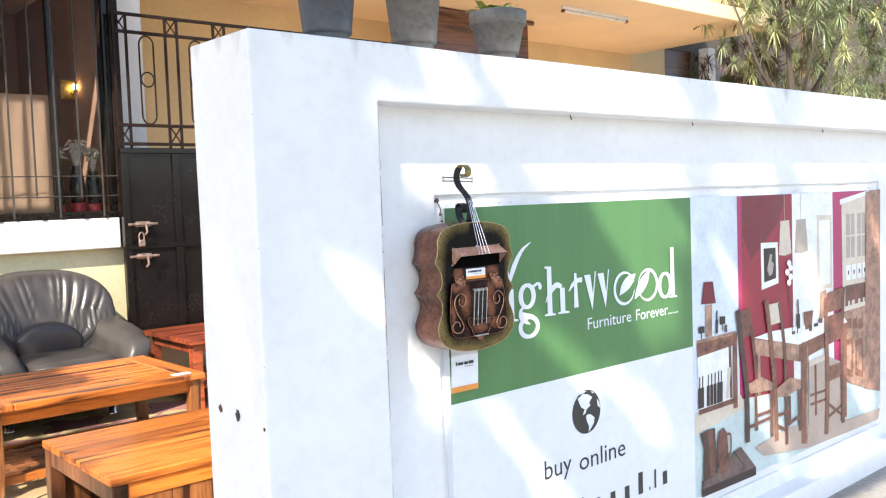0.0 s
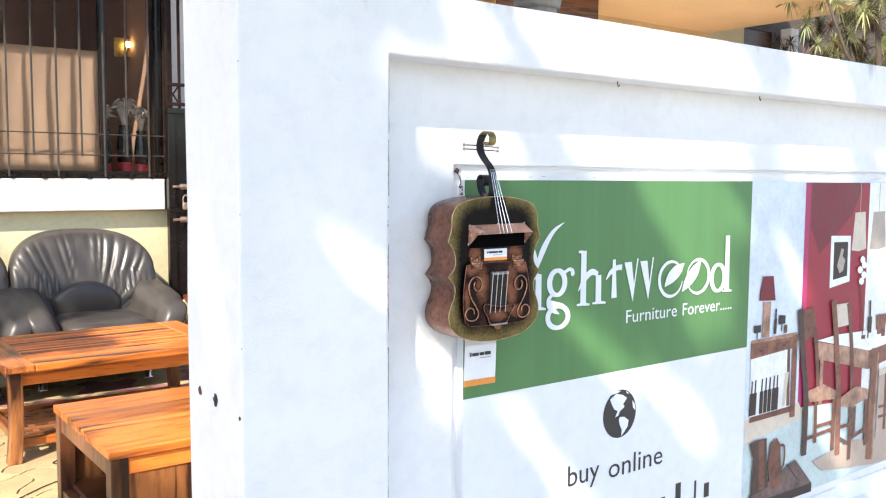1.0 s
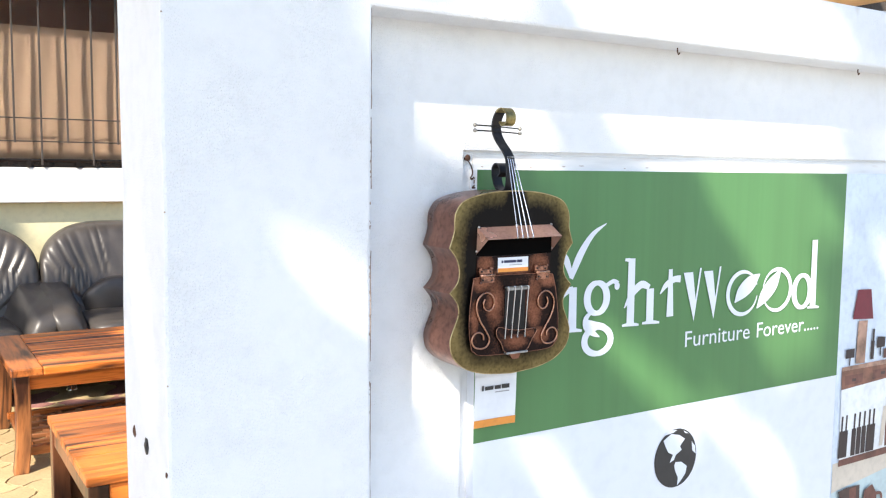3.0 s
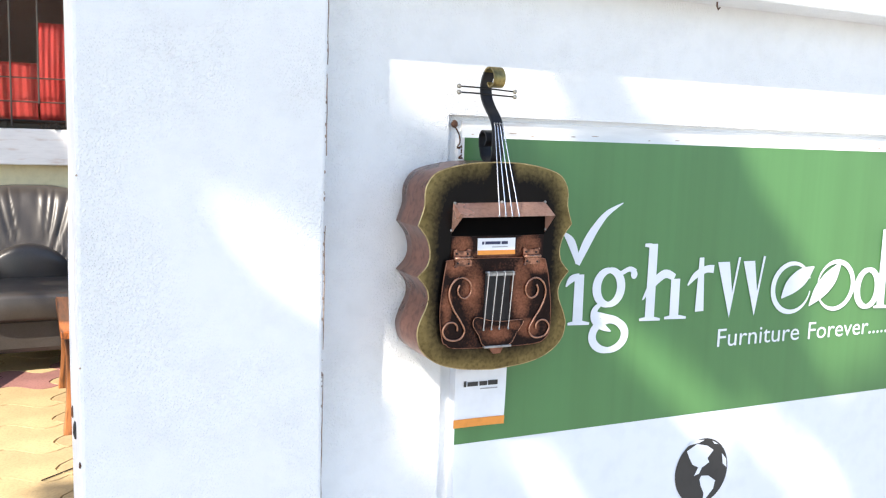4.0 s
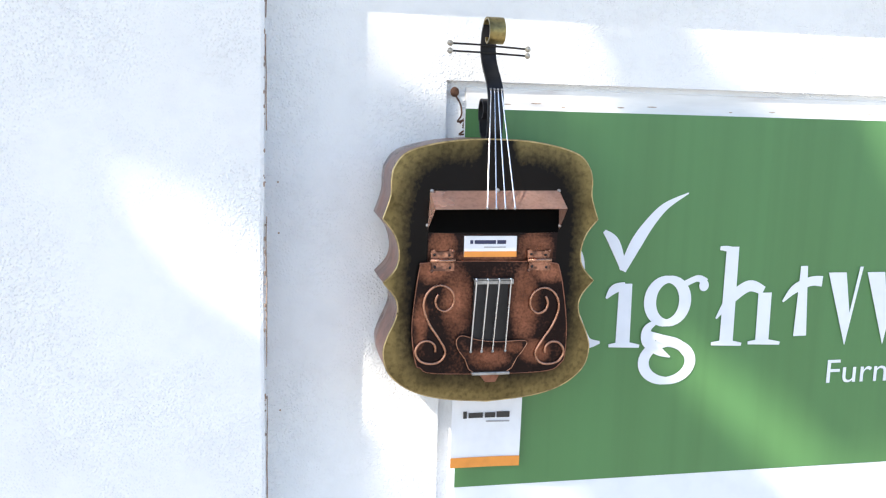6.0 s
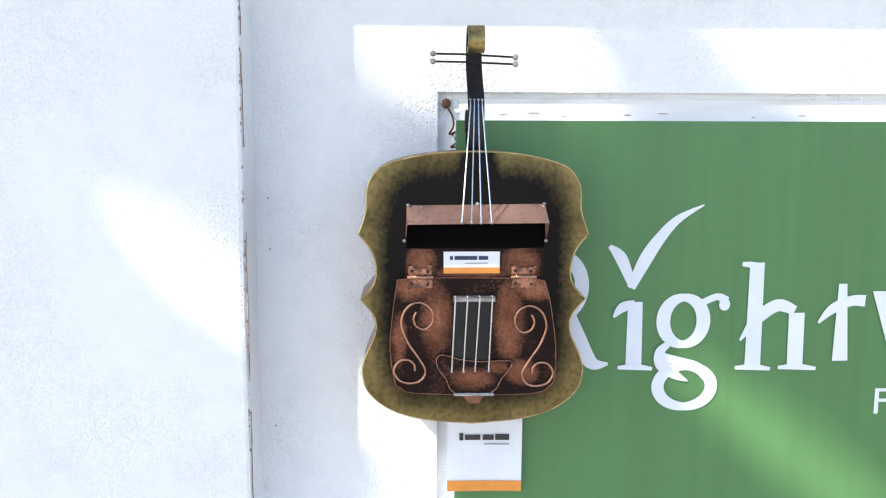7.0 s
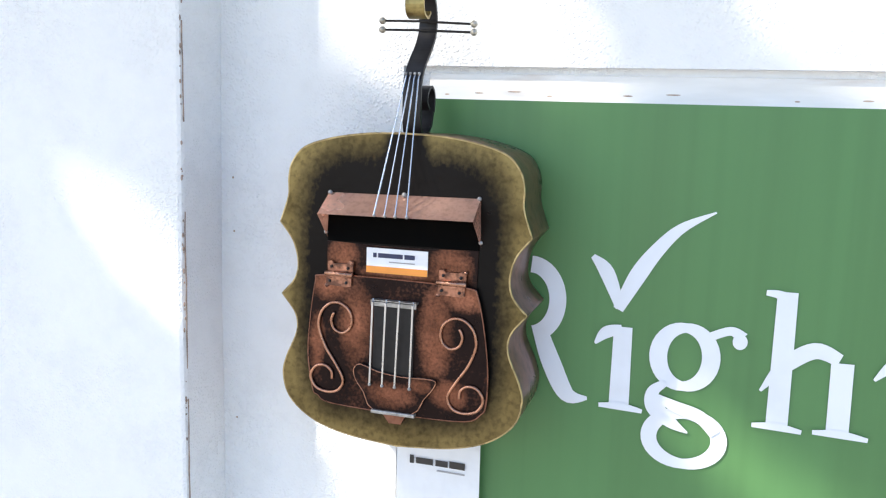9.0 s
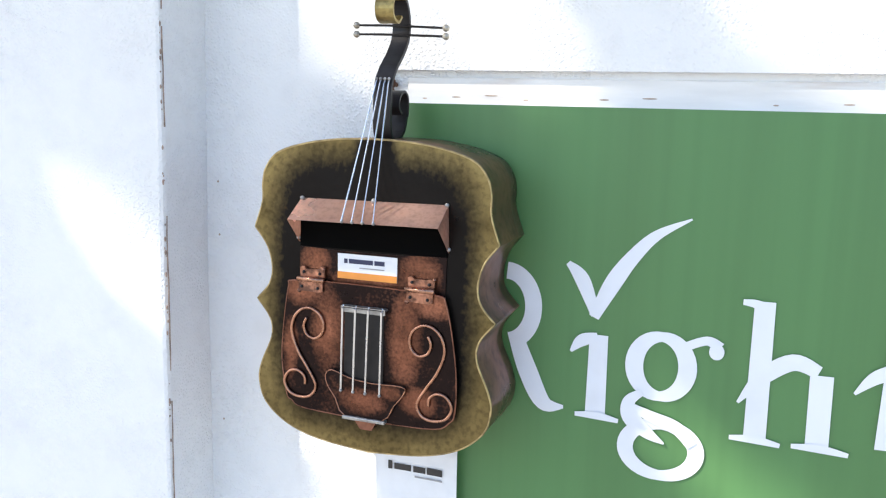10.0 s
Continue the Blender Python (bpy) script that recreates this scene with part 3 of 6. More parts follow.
    # broken plug holes in the end face
    for y, z, r in ((2.002, 0.889, 0.0085), (1.914, 0.886, 0.0105), (1.79, 0.873, 0.004)):
        h = thing("wall_hole", (WX0, y, z), "small dark broken plug hole in the plaster", "hole", "plug holes in the wall end")
        own = ball((0, 0, 0), r, None, 12, (0.45, 1.0, 1.25))
        for v in own.verts:
            v.co += 0.9 * r * Vector((0, noise.noise(v.co * 190), noise.noise(v.co * 160)))
        part("plug", own, M_RUST if r < 0.01 else M_INK, h)
    for z, x in ((1.60, WX0), (1.295, WX0), (1.02, WX0), (1.258, 1.375), (1.187, 1.376), (0.93, 1.378)):
        h = thing("wall_nail", (x + 0.002, (WY0 if x == WX0 else RY) - 0.001, z), "tiny rusty nail head in the plaster", "nail", "nails in the wall")
        part("head", ball((0, 0, 0), 0.0015, None, 8, (1, 0.5, 1)), M_STAIN, h)


front_wall()


# ---- banner ----
BY = 1.858                                  # the banner's face
BX0, BX1, BZ0, BZ1 = 1.637, 4.520, 0.213, 1.366
GX1, GZ0 = 2.866, 0.803                     # where the green and the white field end


def strip(points, widths, y, bm=None):
    """A flat painted stroke on the banner plane."""
    own = bmesh.new()
    pts = [Vector((p[0], w, p[1])) for p, w in zip(points, widths)]
    if 2 < len(pts) < 12:
        pts = smooth_path(pts, 6)
    widths = [max(0.0005, p.y) for p in pts]
    pts = [Vector((p.x, 0, p.z)) for p in pts]
    n = len(pts)
    L, R = [], []
    for i, p in enumerate(pts):
        d = (pts[min(i + 1, n - 1)] - pts[max(i - 1, 0)]).normalized()
        s = Vector((-d.z, 0, d.x)) * (widths[i] / 2)
        a, c = p + s, p - s
        L.append(own.verts.new((a.x, y, a.z)))
        R.append(own.verts.new((c.x, y, c.z)))
    for i in range(n - 1):
        own.faces.new((L[i], R[i], R[i + 1], L[i + 1]))
    return merge(bm, own)


def arc(cx, cz, rx, rz, a0, a1, n=22):
    return [(cx + rx * math.cos(radians(a0 + (a1 - a0) * i / n)), cz + rz * math.sin(radians(a0 + (a1 - a0) * i / n))) for i in range(n + 1)]


def annulus(cx, cz, rx, rz, w0, w1, y, n=36):
    """A closed flat ring, w0 wide at top and foot and w1 at the sides."""
    own = bmesh.new()
    out, inn = [], []
    for i in range(n):
        a = 2 * math.pi * i / n
        w = w0 + (w1 - w0) * abs(math.cos(a))
        for lst, k in ((out, 0.5), (inn, -0.5)):
            lst.append(own.verts.new((cx + (rx + k * w) * math.cos(a), y, cz + (rz + k * w) * math.sin(a))))
    for i in range(n):
        own.faces.new((out[i], inn[i], inn[(i + 1) % n], out[(i + 1) % n]))
    return own


def patch(points, y, bm=None):
    own = bmesh.new()
    own.faces.new([own.verts.new((p[0], y, p[1])) for p in points])
    return merge(bm, own)


def banner():
    b = thing("banner", (0, 0, 0), "printed shop banner, green and white with a dining room photograph", "banner")
    part("backing", box(BX0, BX1, BY + 0.001, IY - 0.0005, BZ0, BZ1, 0.001), M_WHITEVINYL, b)
    g = part("green_field", box(BX0, GX1, BY - 0.001, BY + 0.0005, GZ0, BZ1), M_GREEN, b, "leaf-green printed field")
    y = BY - 0.0022

    layer = [0.0]

    def shape(name, bm, m=M_WHITEVINYL, parent=g):
        layer[0] -= 0.00006
        for v in bm.verts:
            v.co.y += layer[0]
        return part(name, bm, m, parent)
    # the shop's mark as plain strokes, rings and leaves
    shape("logo_tick", strip([(1.854, 1.192), (1.871, 1.174), (1.888, 1.134)], [0.006, 0.017, 0.010], y))
    shape("logo_tick", strip([(1.886, 1.132), (1.905, 1.172), (1.925, 1.203), (1.95, 1.230), (1.986, 1.250)], [0.012, 0.019, 0.016, 0.011, 0.002], y))
    shape("logo_bar", strip([(1.893, 1.112), (1.893, 1.018)], [0.021, 0.023], y))
    shape("logo_ring", strip(arc(1.783, 1.135, 0.033, 0.042, -80, 90), [0.020] * 23, y))
    shape("logo_bar", strip([(1.796, 1.100), (1.812, 1.060), (1.832, 1.024), (1.856, 1.022)], [0.018, 0.023, 0.019, 0.004], y))
    shape("logo_ring", annulus(1.963, 1.084, 0.029, 0.034, 0.011, 0.020, y))
    shape("logo_ring", annulus(1.968, 0.988, 0.039, 0.030, 0.012, 0.018, y))
    shape("logo_bar", strip([(1.985, 1.108), (2.010, 1.119), (2.024, 1.112)], [0.010, 0.010, 0.014], y))
    shape("logo_bar", strip([(2.066, 1.168), (2.066, 1.017)], [0.021, 0.023], y))
    shape("logo_bar", strip([(2.127, 1.095), (2.128, 1.017)], [0.023, 0.023], y))
    shape("logo_leaf", strip([(2.046, 1.055), (2.068, 1.085), (2.098, 1.106), (2.124, 1.098)], [0.003, 0.016, 0.018, 0.014], y))
    shape("logo_bar", strip([(2.192, 1.137), (2.194, 1.024)], [0.012, 0.023], y))
    shape("logo_leaf", strip([(2.159, 1.080), (2.178, 1.100), (2.205, 1.112), (2.226, 1.112)], [0.003, 0.014, 0.015, 0.017], y))
    for x in (2.272, 2.342):
        shape("logo_wedge", patch([(x - 0.036, 1.126), (x - 0.004, 1.126), (x + 0.008, 1.060), (x + 0.020, 1.135), (x + 0.026, 1.135), (x + 0.004, 1.006)], y))
    for k, x in enumerate((2.452, 2.585)):
        shape("logo_ring", strip(arc(x, 1.063, 0.056, 0.054, 20 + 180 * k, 350 + 180 * k, 30), [0.003 + 0.010 * math.sin(math.pi * i / 30) for i in range(31)], y))
        leaf = [(x - 0.078, 1.020), (x - 0.050, 1.050), (x - 0.016, 1.082), (x + 0.012, 1.116)] if k else [(x - 0.030, 1.041), (x - 0.005, 1.065), (x + 0.030, 1.088), (x + 0.062, 1.108)]
        shape("logo_leaf", strip(leaf, [0.003, 0.036, 0.038, 0.003], y - 0.0004))
    shape("logo_ring", annulus(2.690, 1.052, 0.034, 0.043, 0.010, 0.020, y))
    shape("logo_bar", strip([(2.736, 1.188), (2.738, 1.006)], [0.022, 0.024], y))
    for x, z, w in ((1.895, 1.0165, 0.050), (2.066, 1.0150, 0.052), (2.131, 1.0150, 0.056), (2.740, 1.0060, 0.05)):
        shape("logo_foot", strip([(x - w / 2, z), (x, z + 0.001), (x + w / 2, z - 0.002)], [0.005, 0.009, 0.005], y))
    shape("logo_leaf", strip([(1.862, 1.090), (1.874, 1.104), (1.892, 1.110)], [0.003, 0.014, 0.010], y))
    shape("logo_leaf", strip([(2.044, 1.166), (2.056, 1.165), (2.068, 1.161)], [0.006, 0.009, 0.012], y))
    shape("logo_leaf", strip([(1.944, 1.052), (1.931, 1.040), (1.934, 1.022), (1.953, 1.006), (1.972, 0.996)], [0.008, 0.014, 0.020, 0.014, 0.002], y))
    shape("logo_leaf", strip([(1.932, 1.036), (1.955, 1.026), (1.985, 1.016), (2.002, 0.998)], [0.006, 0.013, 0.015, 0.012], y))
    shape("logo_dot", patch(arc(2.021, 1.108, 0.008, 0.009, 0, 360, 16)[:-1], y))
    written("slogan", "Furniture", 2.250, 0.944, y, 0.056, 0.236, M_WHITEVINYL, g, "white slogan lettering")
    written("slogan", "Forever.....", 2.514, 0.943, y, 0.056, 0.256, M_WHITEVINYL, g, "white slogan lettering")
    # white field below: globe, words, web address as plain bars
    y2 = BY - 0.0004
    w = part("white_field", box(BX0, GX1, BY - 0.0002, BY + 0.0008, BZ0, GZ0 - 0.0005), M_WHITEVINYL, b)
    gl = part("globe", patch(arc(2.233, 0.672, 0.072, 0.073, 0, 360, 40)[:-1], y2 - 0.001), M_INK, w, "black printed globe")
    for pts in ([(2.188, 0.722), (2.215, 0.735), (2.243, 0.728), (2.262, 0.716), (2.246, 0.700), (2.252, 0.690), (2.232, 0.680), (2.226, 0.668), (2.212, 0.664), (2.222, 0.682), (2.206, 0.690), (2.196, 0.706)],
                [(2.232, 0.662), (2.252, 0.660), (2.272, 0.646), (2.268, 0.628), (2.250, 0.610), (2.240, 0.602), (2.242, 0.622), (2.232, 0.640), (2.228, 0.654)],
                [(2.190, 0.734), (2.212, 0.744), (2.235, 0.742), (2.222, 0.737)], [(2.286, 0.706), (2.299, 0.692), (2.302, 0.672), (2.290, 0.682)], [(2.256, 0.738), (2.274, 0.728), (2.262, 0.730)]):
        part("continent", patch(pts, y2 - 0.002), M_WHITEVINYL, gl)
    written("word", "buy", 2.020, 0.492, y2 - 0.001, 0.088, 0.130, M_INK, w, "black printed words")
    written("word", "online", 2.190, 0.482, y2 - 0.001, 0.088, 0.246, M_INK, w, "black printed words")
    x = 1.93
    for wd, top in ((0.045, 0.37), (0.03, 0.39), (0.06, 0.37), (0.06, 0.40), (0.035, 0.39), (0.085, 0.37), (0.065, 0.37), (0.065, 0.37), (0.065, 0.40), (0.014, 0.335), (0.026, 0.39), (0.066, 0.37)):
        part("address_bar", box(x + wd * 0.30, x + wd * 0.70, y2 - 0.001, y2 - 0.0006, 0.322, top), M_INK, w)
        x += wd + 0.014
    photo(b)


def ink(name, c):
    return mat(name, c, rough=0.45, vary=0.12, scale=9, fine=60, bump=0.02)


def tone(name, c):
    return mat(name, c, rough=0.45, vary=0.5, scale=13, fine=45, bump=0.02)


def photo(b):
    """The printed photograph of a dining room, as flat patches of colour."""
    P = part("photo_print", box(GX1 + 0.001, BX1, BY - 0.0004, BY + 0.0006, BZ0, BZ1), ink("print_pale_blue_wall", (0.66, 0.74, 0.84)), b, "printed dining room photograph")
    m_red, m_crimson, m_floor = ink("print_red_wall", (0.30, 0.022, 0.045)), ink("print_crimson", (0.42, 0.03, 0.13)), ink("print_pale_floor", (0.52, 0.63, 0.64))
    m_wood, m_woodl, m_woodd = tone("print_wood", (0.19, 0.075, 0.055)), tone("print_wood_light", (0.46, 0.27, 0.19)), tone("print_wood_dark", (0.075, 0.042, 0.036))
    m_white, m_cream, m_grey, m_tan = ink("print_white", (0.82, 0.84, 0.85)), ink("print_cream", (0.66, 0.58, 0.48)), ink("print_grey_lamp", (0.42, 0.36, 0.31)), ink("print_brown_floor", (0.47, 0.37, 0.31))
    layer = [0]

    def q(name, pts, m):
        layer[0] += 1
        part(name, patch(pts, BY - 0.0010 - 0.00005 * layer[0]), m, P)

    def rect(name, x0, x1, z0, z1, m):
        q(name, [(x0, z0), (x1, z0), (x1, z1), (x0, z1)], m)

    def line(name, pts, w, m):
        layer[0] += 1
        part(name, strip(pts, [w] * len(pts), BY - 0.0010 - 0.00005 * layer[0]), m, P)
    m_deep, m_glow, m_wine = ink("print_deep_red", (0.17, 0.014, 0.03)), ink("print_window_glow", (0.86, 0.88, 0.88)), ink("print_bottle_glass", (0.03, 0.018, 0.02))
    m_mid, m_side, m_chest = tone("print_wood_mid", (0.27, 0.115, 0.075)), tone("print_dresser_side", (0.40, 0.22, 0.16)), tone("print_chest", (0.15, 0.10, 0.095))
    # walls and floor
    rect("printed_wall", 3.195, 3.645, 0.50, 1.362, m_red)
    q("printed_wall", [(3.235, 1.362), (3.60, 1.362), (3.52, 1.24), (3.30, 1.10), (3.235, 1.20)], m_deep)
    rect("printed_wall", 3.195, 3.225, 0.55, 1.362, m_crimson)
    rect("printed_wall", 3.645, 4.03, 0.52, 1.362, m_white)
    rect("printed_wall", 3.67, 3.86, 0.76, 1.13, m_glow)
    rect("printed_wall", 4.03, 4.515, 0.42, 1.362, m_crimson)
    q("printed_floor", [(2.87, 0.214), (4.518, 0.214), (4.518, 0.385), (4.15, 0.47), (3.20, 0.54), (2.87, 0.53)], m_floor)
    q("printed_floor", [(2.87, 0.545), (3.20, 0.56), (3.24, 0.50), (2.87, 0.46)], m_cream)
    # picture, pendants, mirror, dresser
    q("printed_picture", [(3.378, 0.968), (3.520, 0.985), (3.517, 1.160), (3.376, 1.165)], m_white)
    q("printed_picture", [(3.400, 0.998), (3.500, 1.008), (3.498, 1.138), (3.398, 1.140)], m_wine)
    q("printed_picture", [(3.445, 1.02), (3.470, 1.03), (3.482, 1.07), (3.462, 1.085), (3.470, 1.11), (3.452, 1.115), (3.438, 1.08), (3.425, 1.05)], m_grey)
    for x in (3.578, 3.722):
        k = 1.0 if x < 3.6 else 1.15
        q("printed_pendant", [(x - 0.052 * k, 1.104), (x, 1.098), (x + 0.056 * k, 1.106), (x + 0.040 * k, 1.250), (x - 0.036 * k, 1.248)], m_cream if x < 3.6 else m_grey)
        line("printed_cord", [(x, 1.25), (x, 1.362)], 0.004, m_grey)
    q("printed_mirror", [(3.872, 0.92), (4.020, 0.92), (4.018, 1.258), (3.872, 1.261)], m_cream)
    rect("printed_mirror", 3.895, 3.998, 0.94, 1.235, m_glow)
    q("printed_dresser", [(4.13, 0.45), (4.40, 0.41), (4.415, 1.345), (4.12, 1.305)], m_cream)
    q("printed_cornice", [(4.105, 1.300), (4.425, 1.345), (4.425, 1.364), (4.105, 1.325)], m_white)
    for x in (4.165, 4.285):
        rect("printed_pane", x, x + 0.092, 1.045, 1.255, m_grey)
        rect("printed_bar", x + 0.042, x + 0.050, 1.045, 1.255, m_cream)
        rect("printed_bar", x, x + 0.092, 1.146, 1.154, m_cream)
    rect("printed_niche", 4.15, 4.395, 0.79, 0.915, m_wood)
    for x, w in ((4.19, 0.020), (4.235, 0.03), (4.30, 0.024), (4.35, 0.02)):
        line("printed_crockery", [(x, 0.79), (x, 0.84)], w, m_cream)
    for x in (4.163, 4.222, 4.281, 4.340):
        rect("printed_drawer", x, x + 0.046, 0.940, 1.012, m_white)
        rect("printed_knob", x + 0.016, x + 0.030, 0.965, 0.985, m_woodd)
    # console table with lamp, glasses and bottles
    q("printed_console", [(2.890, 0.759), (3.124, 0.770), (3.125, 0.556), (2.895, 0.553)], m_white)
    q("printed_console", [(2.889, 0.822), (3.168, 0.824), (3.176, 0.809), (2.888, 0.811)], m_woodl)
    q("printed_console", [(2.888, 0.811), (3.176, 0.809), (3.175, 0.770), (2.890, 0.757)], m_mid)
    q("printed_drawer", [(2.903, 0.796), (2.990, 0.795), (2.989, 0.769), (2.906, 0.768)], m_wood)
    q("printed_drawer", [(3.038, 0.798), (3.129, 0.797), (3.128, 0.772), (3.037, 0.771)], m_wood)
    q("printed_knob", [(2.938, 0.785), (2.958, 0.784), (2.957, 0.776), (2.938, 0.776)], m_woodd)
    q("printed_knob", [(3.079, 0.790), (3.100, 0.789), (3.099, 0.780), (3.079, 0.781)], m_woodd)
    line("printed_console", [(3.120, 0.771), (3.126, 0.560)], 0.018, m_wood)
    line("printed_console", [(3.159, 0.816), (3.158, 0.513)], 0.032, m_mid)
    q("printed_shelf", [(2.895, 0.553), (3.164, 0.556), (3.163, 0.535), (2.894, 0.534)], m_wood)
    line("printed_bottle", [(2.899, 0.558), (2.902, 0.636)], 0.021, m_wine)
    line("printed_bottle", [(2.901, 0.632), (2.903, 0.679)], 0.008, m_wine)
    line("printed_bottle", [(2.918, 0.558), (2.921, 0.636)], 0.021, m_wine)
    line("printed_bottle", [(2.921, 0.632), (2.923, 0.680)], 0.008, m_wine)
    line("printed_bottle", [(2.958, 0.557), (2.960, 0.636)], 0.021, m_wine)
    line("printed_bottle", [(2.960, 0.632), (2.962, 0.680)], 0.008, m_wine)
    line("printed_bottle", [(2.982, 0.557), (2.984, 0.637)], 0.021, m_wine)
    line("printed_bottle", [(2.984, 0.632), (2.986, 0.681)], 0.008, m_wine)
    line("printed_bottle", [(3.006, 0.557), (3.008, 0.637)], 0.021, m_wine)
    line("printed_bottle", [(3.008, 0.633), (3.010, 0.681)], 0.008, m_wine)
    line("printed_bottle", [(3.030, 0.557), (3.033, 0.637)], 0.021, m_wine)
    line("printed_bottle", [(3.033, 0.633), (3.034, 0.682)], 0.008, m_wine)
    line("printed_bottle", [(3.050, 0.557), (3.053, 0.637)], 0.021, m_wine)
    line("printed_bottle", [(3.053, 0.633), (3.055, 0.682)], 0.008, m_wine)
    q("printed_books", [(3.088, 0.565), (3.105, 0.564), (3.125, 0.684), (3.100, 0.683)], m_cream)
    line("printed_lamp", [(2.975, 0.949), (2.971, 0.826)], 0.044, m_woodl)
    q("printed_shade", [(2.943, 1.040), (3.006, 1.038), (3.023, 0.951), (2.924, 0.957)], m_deep)
    line("printed_glass", [(2.920, 0.824), (2.921, 0.850)], 0.006, m_wine)
    line("printed_glass", [(2.921, 0.846), (2.921, 0.863), (2.921, 0.872)], 0.040, m_wine)
    line("printed_glass", [(3.068, 0.838), (3.069, 0.867)], 0.006, m_wine)
    line("printed_glass", [(3.069, 0.863), (3.069, 0.881), (3.070, 0.894)], 0.040, m_wine)
    line("printed_glass", [(3.027, 0.832), (3.029, 0.886)], 0.016, m_wine)
    line("printed_glass", [(3.029, 0.881), (3.030, 0.921)], 0.009, m_wine)
    line("printed_glass", [(3.093, 0.829), (3.093, 0.858)], 0.018, m_wood)
    # dresser: lower cabinet and side
    q("printed_dresser", [(4.112, 0.796), (4.371, 0.806), (4.350, 0.394), (4.111, 0.467)], m_woodl)
    q("printed_dresser", [(4.101, 0.816), (4.378, 0.822), (4.377, 0.800), (4.100, 0.794)], m_cream)
    q("printed_dresser", [(4.382, 1.355), (4.546, 1.366), (4.527, 0.346), (4.344, 0.392)], m_side)
    q("printed_door", [(4.139, 0.658), (4.224, 0.660), (4.220, 0.466), (4.135, 0.490)], m_mid)
    q("printed_door", [(4.156, 0.628), (4.205, 0.632), (4.202, 0.504), (4.154, 0.520)], m_woodl)
    q("printed_door", [(4.248, 0.643), (4.336, 0.645), (4.332, 0.447), (4.244, 0.473)], m_mid)
    q("printed_door", [(4.266, 0.613), (4.316, 0.617), (4.314, 0.487), (4.264, 0.503)], m_woodl)
    q("printed_drawer", [(4.159, 0.755), (4.208, 0.758), (4.206, 0.709), (4.158, 0.707)], m_mid)
    q("printed_drawer", [(4.220, 0.748), (4.269, 0.751), (4.268, 0.701), (4.218, 0.699)], m_mid)
    q("printed_drawer", [(4.281, 0.741), (4.332, 0.743), (4.331, 0.693), (4.280, 0.691)], m_mid)
    # floor shadow, dining table and its setting
    q("printed_floor", [(3.302, 0.321), (3.589, 0.351), (4.166, 0.271), (4.525, 0.260), (4.497, 0.207), (4.165, 0.211), (3.756, 0.222), (3.369, 0.272)], m_tan)
    q("printed_shadow", [(3.777, 0.609), (3.952, 0.609), (4.089, 0.562), (4.083, 0.293), (3.943, 0.246), (3.767, 0.251)], m_tan)
    line("printed_table_leg", [(3.341, 0.710), (3.340, 0.532)], 0.022, m_woodl)
    line("printed_table_leg", [(4.135, 0.739), (4.131, 0.289)], 0.034, m_mid)
    q("printed_tabletop", [(3.302, 0.778), (3.441, 0.787), (4.129, 0.767), (4.159, 0.742), (3.685, 0.698)], m_glow)
    q("printed_table", [(3.302, 0.774), (3.685, 0.698), (3.683, 0.623), (3.318, 0.706)], m_woodl)
    q("printed_table", [(3.685, 0.698), (4.159, 0.739), (4.151, 0.683), (3.683, 0.623)], m_mid)
    q("printed_seat", [(3.777, 0.609), (3.964, 0.623), (3.963, 0.597), (3.776, 0.583)], m_cream)
    line("printed_chair", [(3.835, 0.587), (3.835, 0.354)], 0.020, m_wood)
    line("printed_rung", [(3.783, 0.454), (3.937, 0.453)], 0.012, m_wood)
    line("printed_rung", [(3.782, 0.413), (3.936, 0.411)], 0.012, m_wood)
    q("printed_table_leg", [(3.711, 0.705), (3.774, 0.696), (3.751, 0.242), (3.694, 0.254)], m_mid)
    line("printed_table_leg", [(3.763, 0.682), (3.746, 0.245)], 0.012, m_woodl)
    line("printed_bottle", [(3.681, 0.749), (3.683, 0.834)], 0.030, m_wine)
    line("printed_bottle", [(3.683, 0.829), (3.680, 0.899)], 0.011, m_wine)
    q("printed_bowl", [(3.730, 0.836), (3.820, 0.836), (3.802, 0.759), (3.744, 0.756)], m_mid)
    line("printed_dish", [(3.635, 0.750), (3.636, 0.765)], 0.030, m_wood)
    line("printed_dish", [(3.696, 0.747), (3.697, 0.769)], 0.042, m_white)
    line("printed_dish", [(3.791, 0.745), (3.792, 0.775)], 0.030, m_wood)
    line("printed_dish", [(3.845, 0.759), (3.845, 0.774)], 0.042, m_woodd)
    line("printed_dish", [(3.889, 0.769), (3.890, 0.792)], 0.030, m_wood)
    line("printed_dish", [(3.934, 0.774), (3.934, 0.805)], 0.042, m_white)
    line("printed_dish", [(4.001, 0.771), (4.002, 0.787)], 0.030, m_wood)
    line("printed_dish", [(4.047, 0.776), (4.048, 0.800)], 0.042, m_woodd)
    line("printed_stem", [(3.626, 0.768), (3.614, 0.881), (3.596, 0.969)], 0.006, m_woodd)
    q("printed_flower", [(3.621, 0.979), (3.615, 0.969), (3.601, 0.966), (3.587, 0.972), (3.582, 0.982), (3.588, 0.992), (3.602, 0.995), (3.616, 0.990)], m_glow)
    q("printed_flower", [(3.637, 1.002), (3.631, 0.992), (3.617, 0.989), (3.603, 0.995), (3.597, 1.006), (3.603, 1.015), (3.618, 1.019), (3.631, 1.013)], m_glow)
    q("printed_flower", [(3.608, 1.024), (3.601, 1.015), (3.587, 1.011), (3.574, 1.017), (3.568, 1.028), (3.574, 1.037), (3.588, 1.041), (3.602, 1.035)], m_glow)
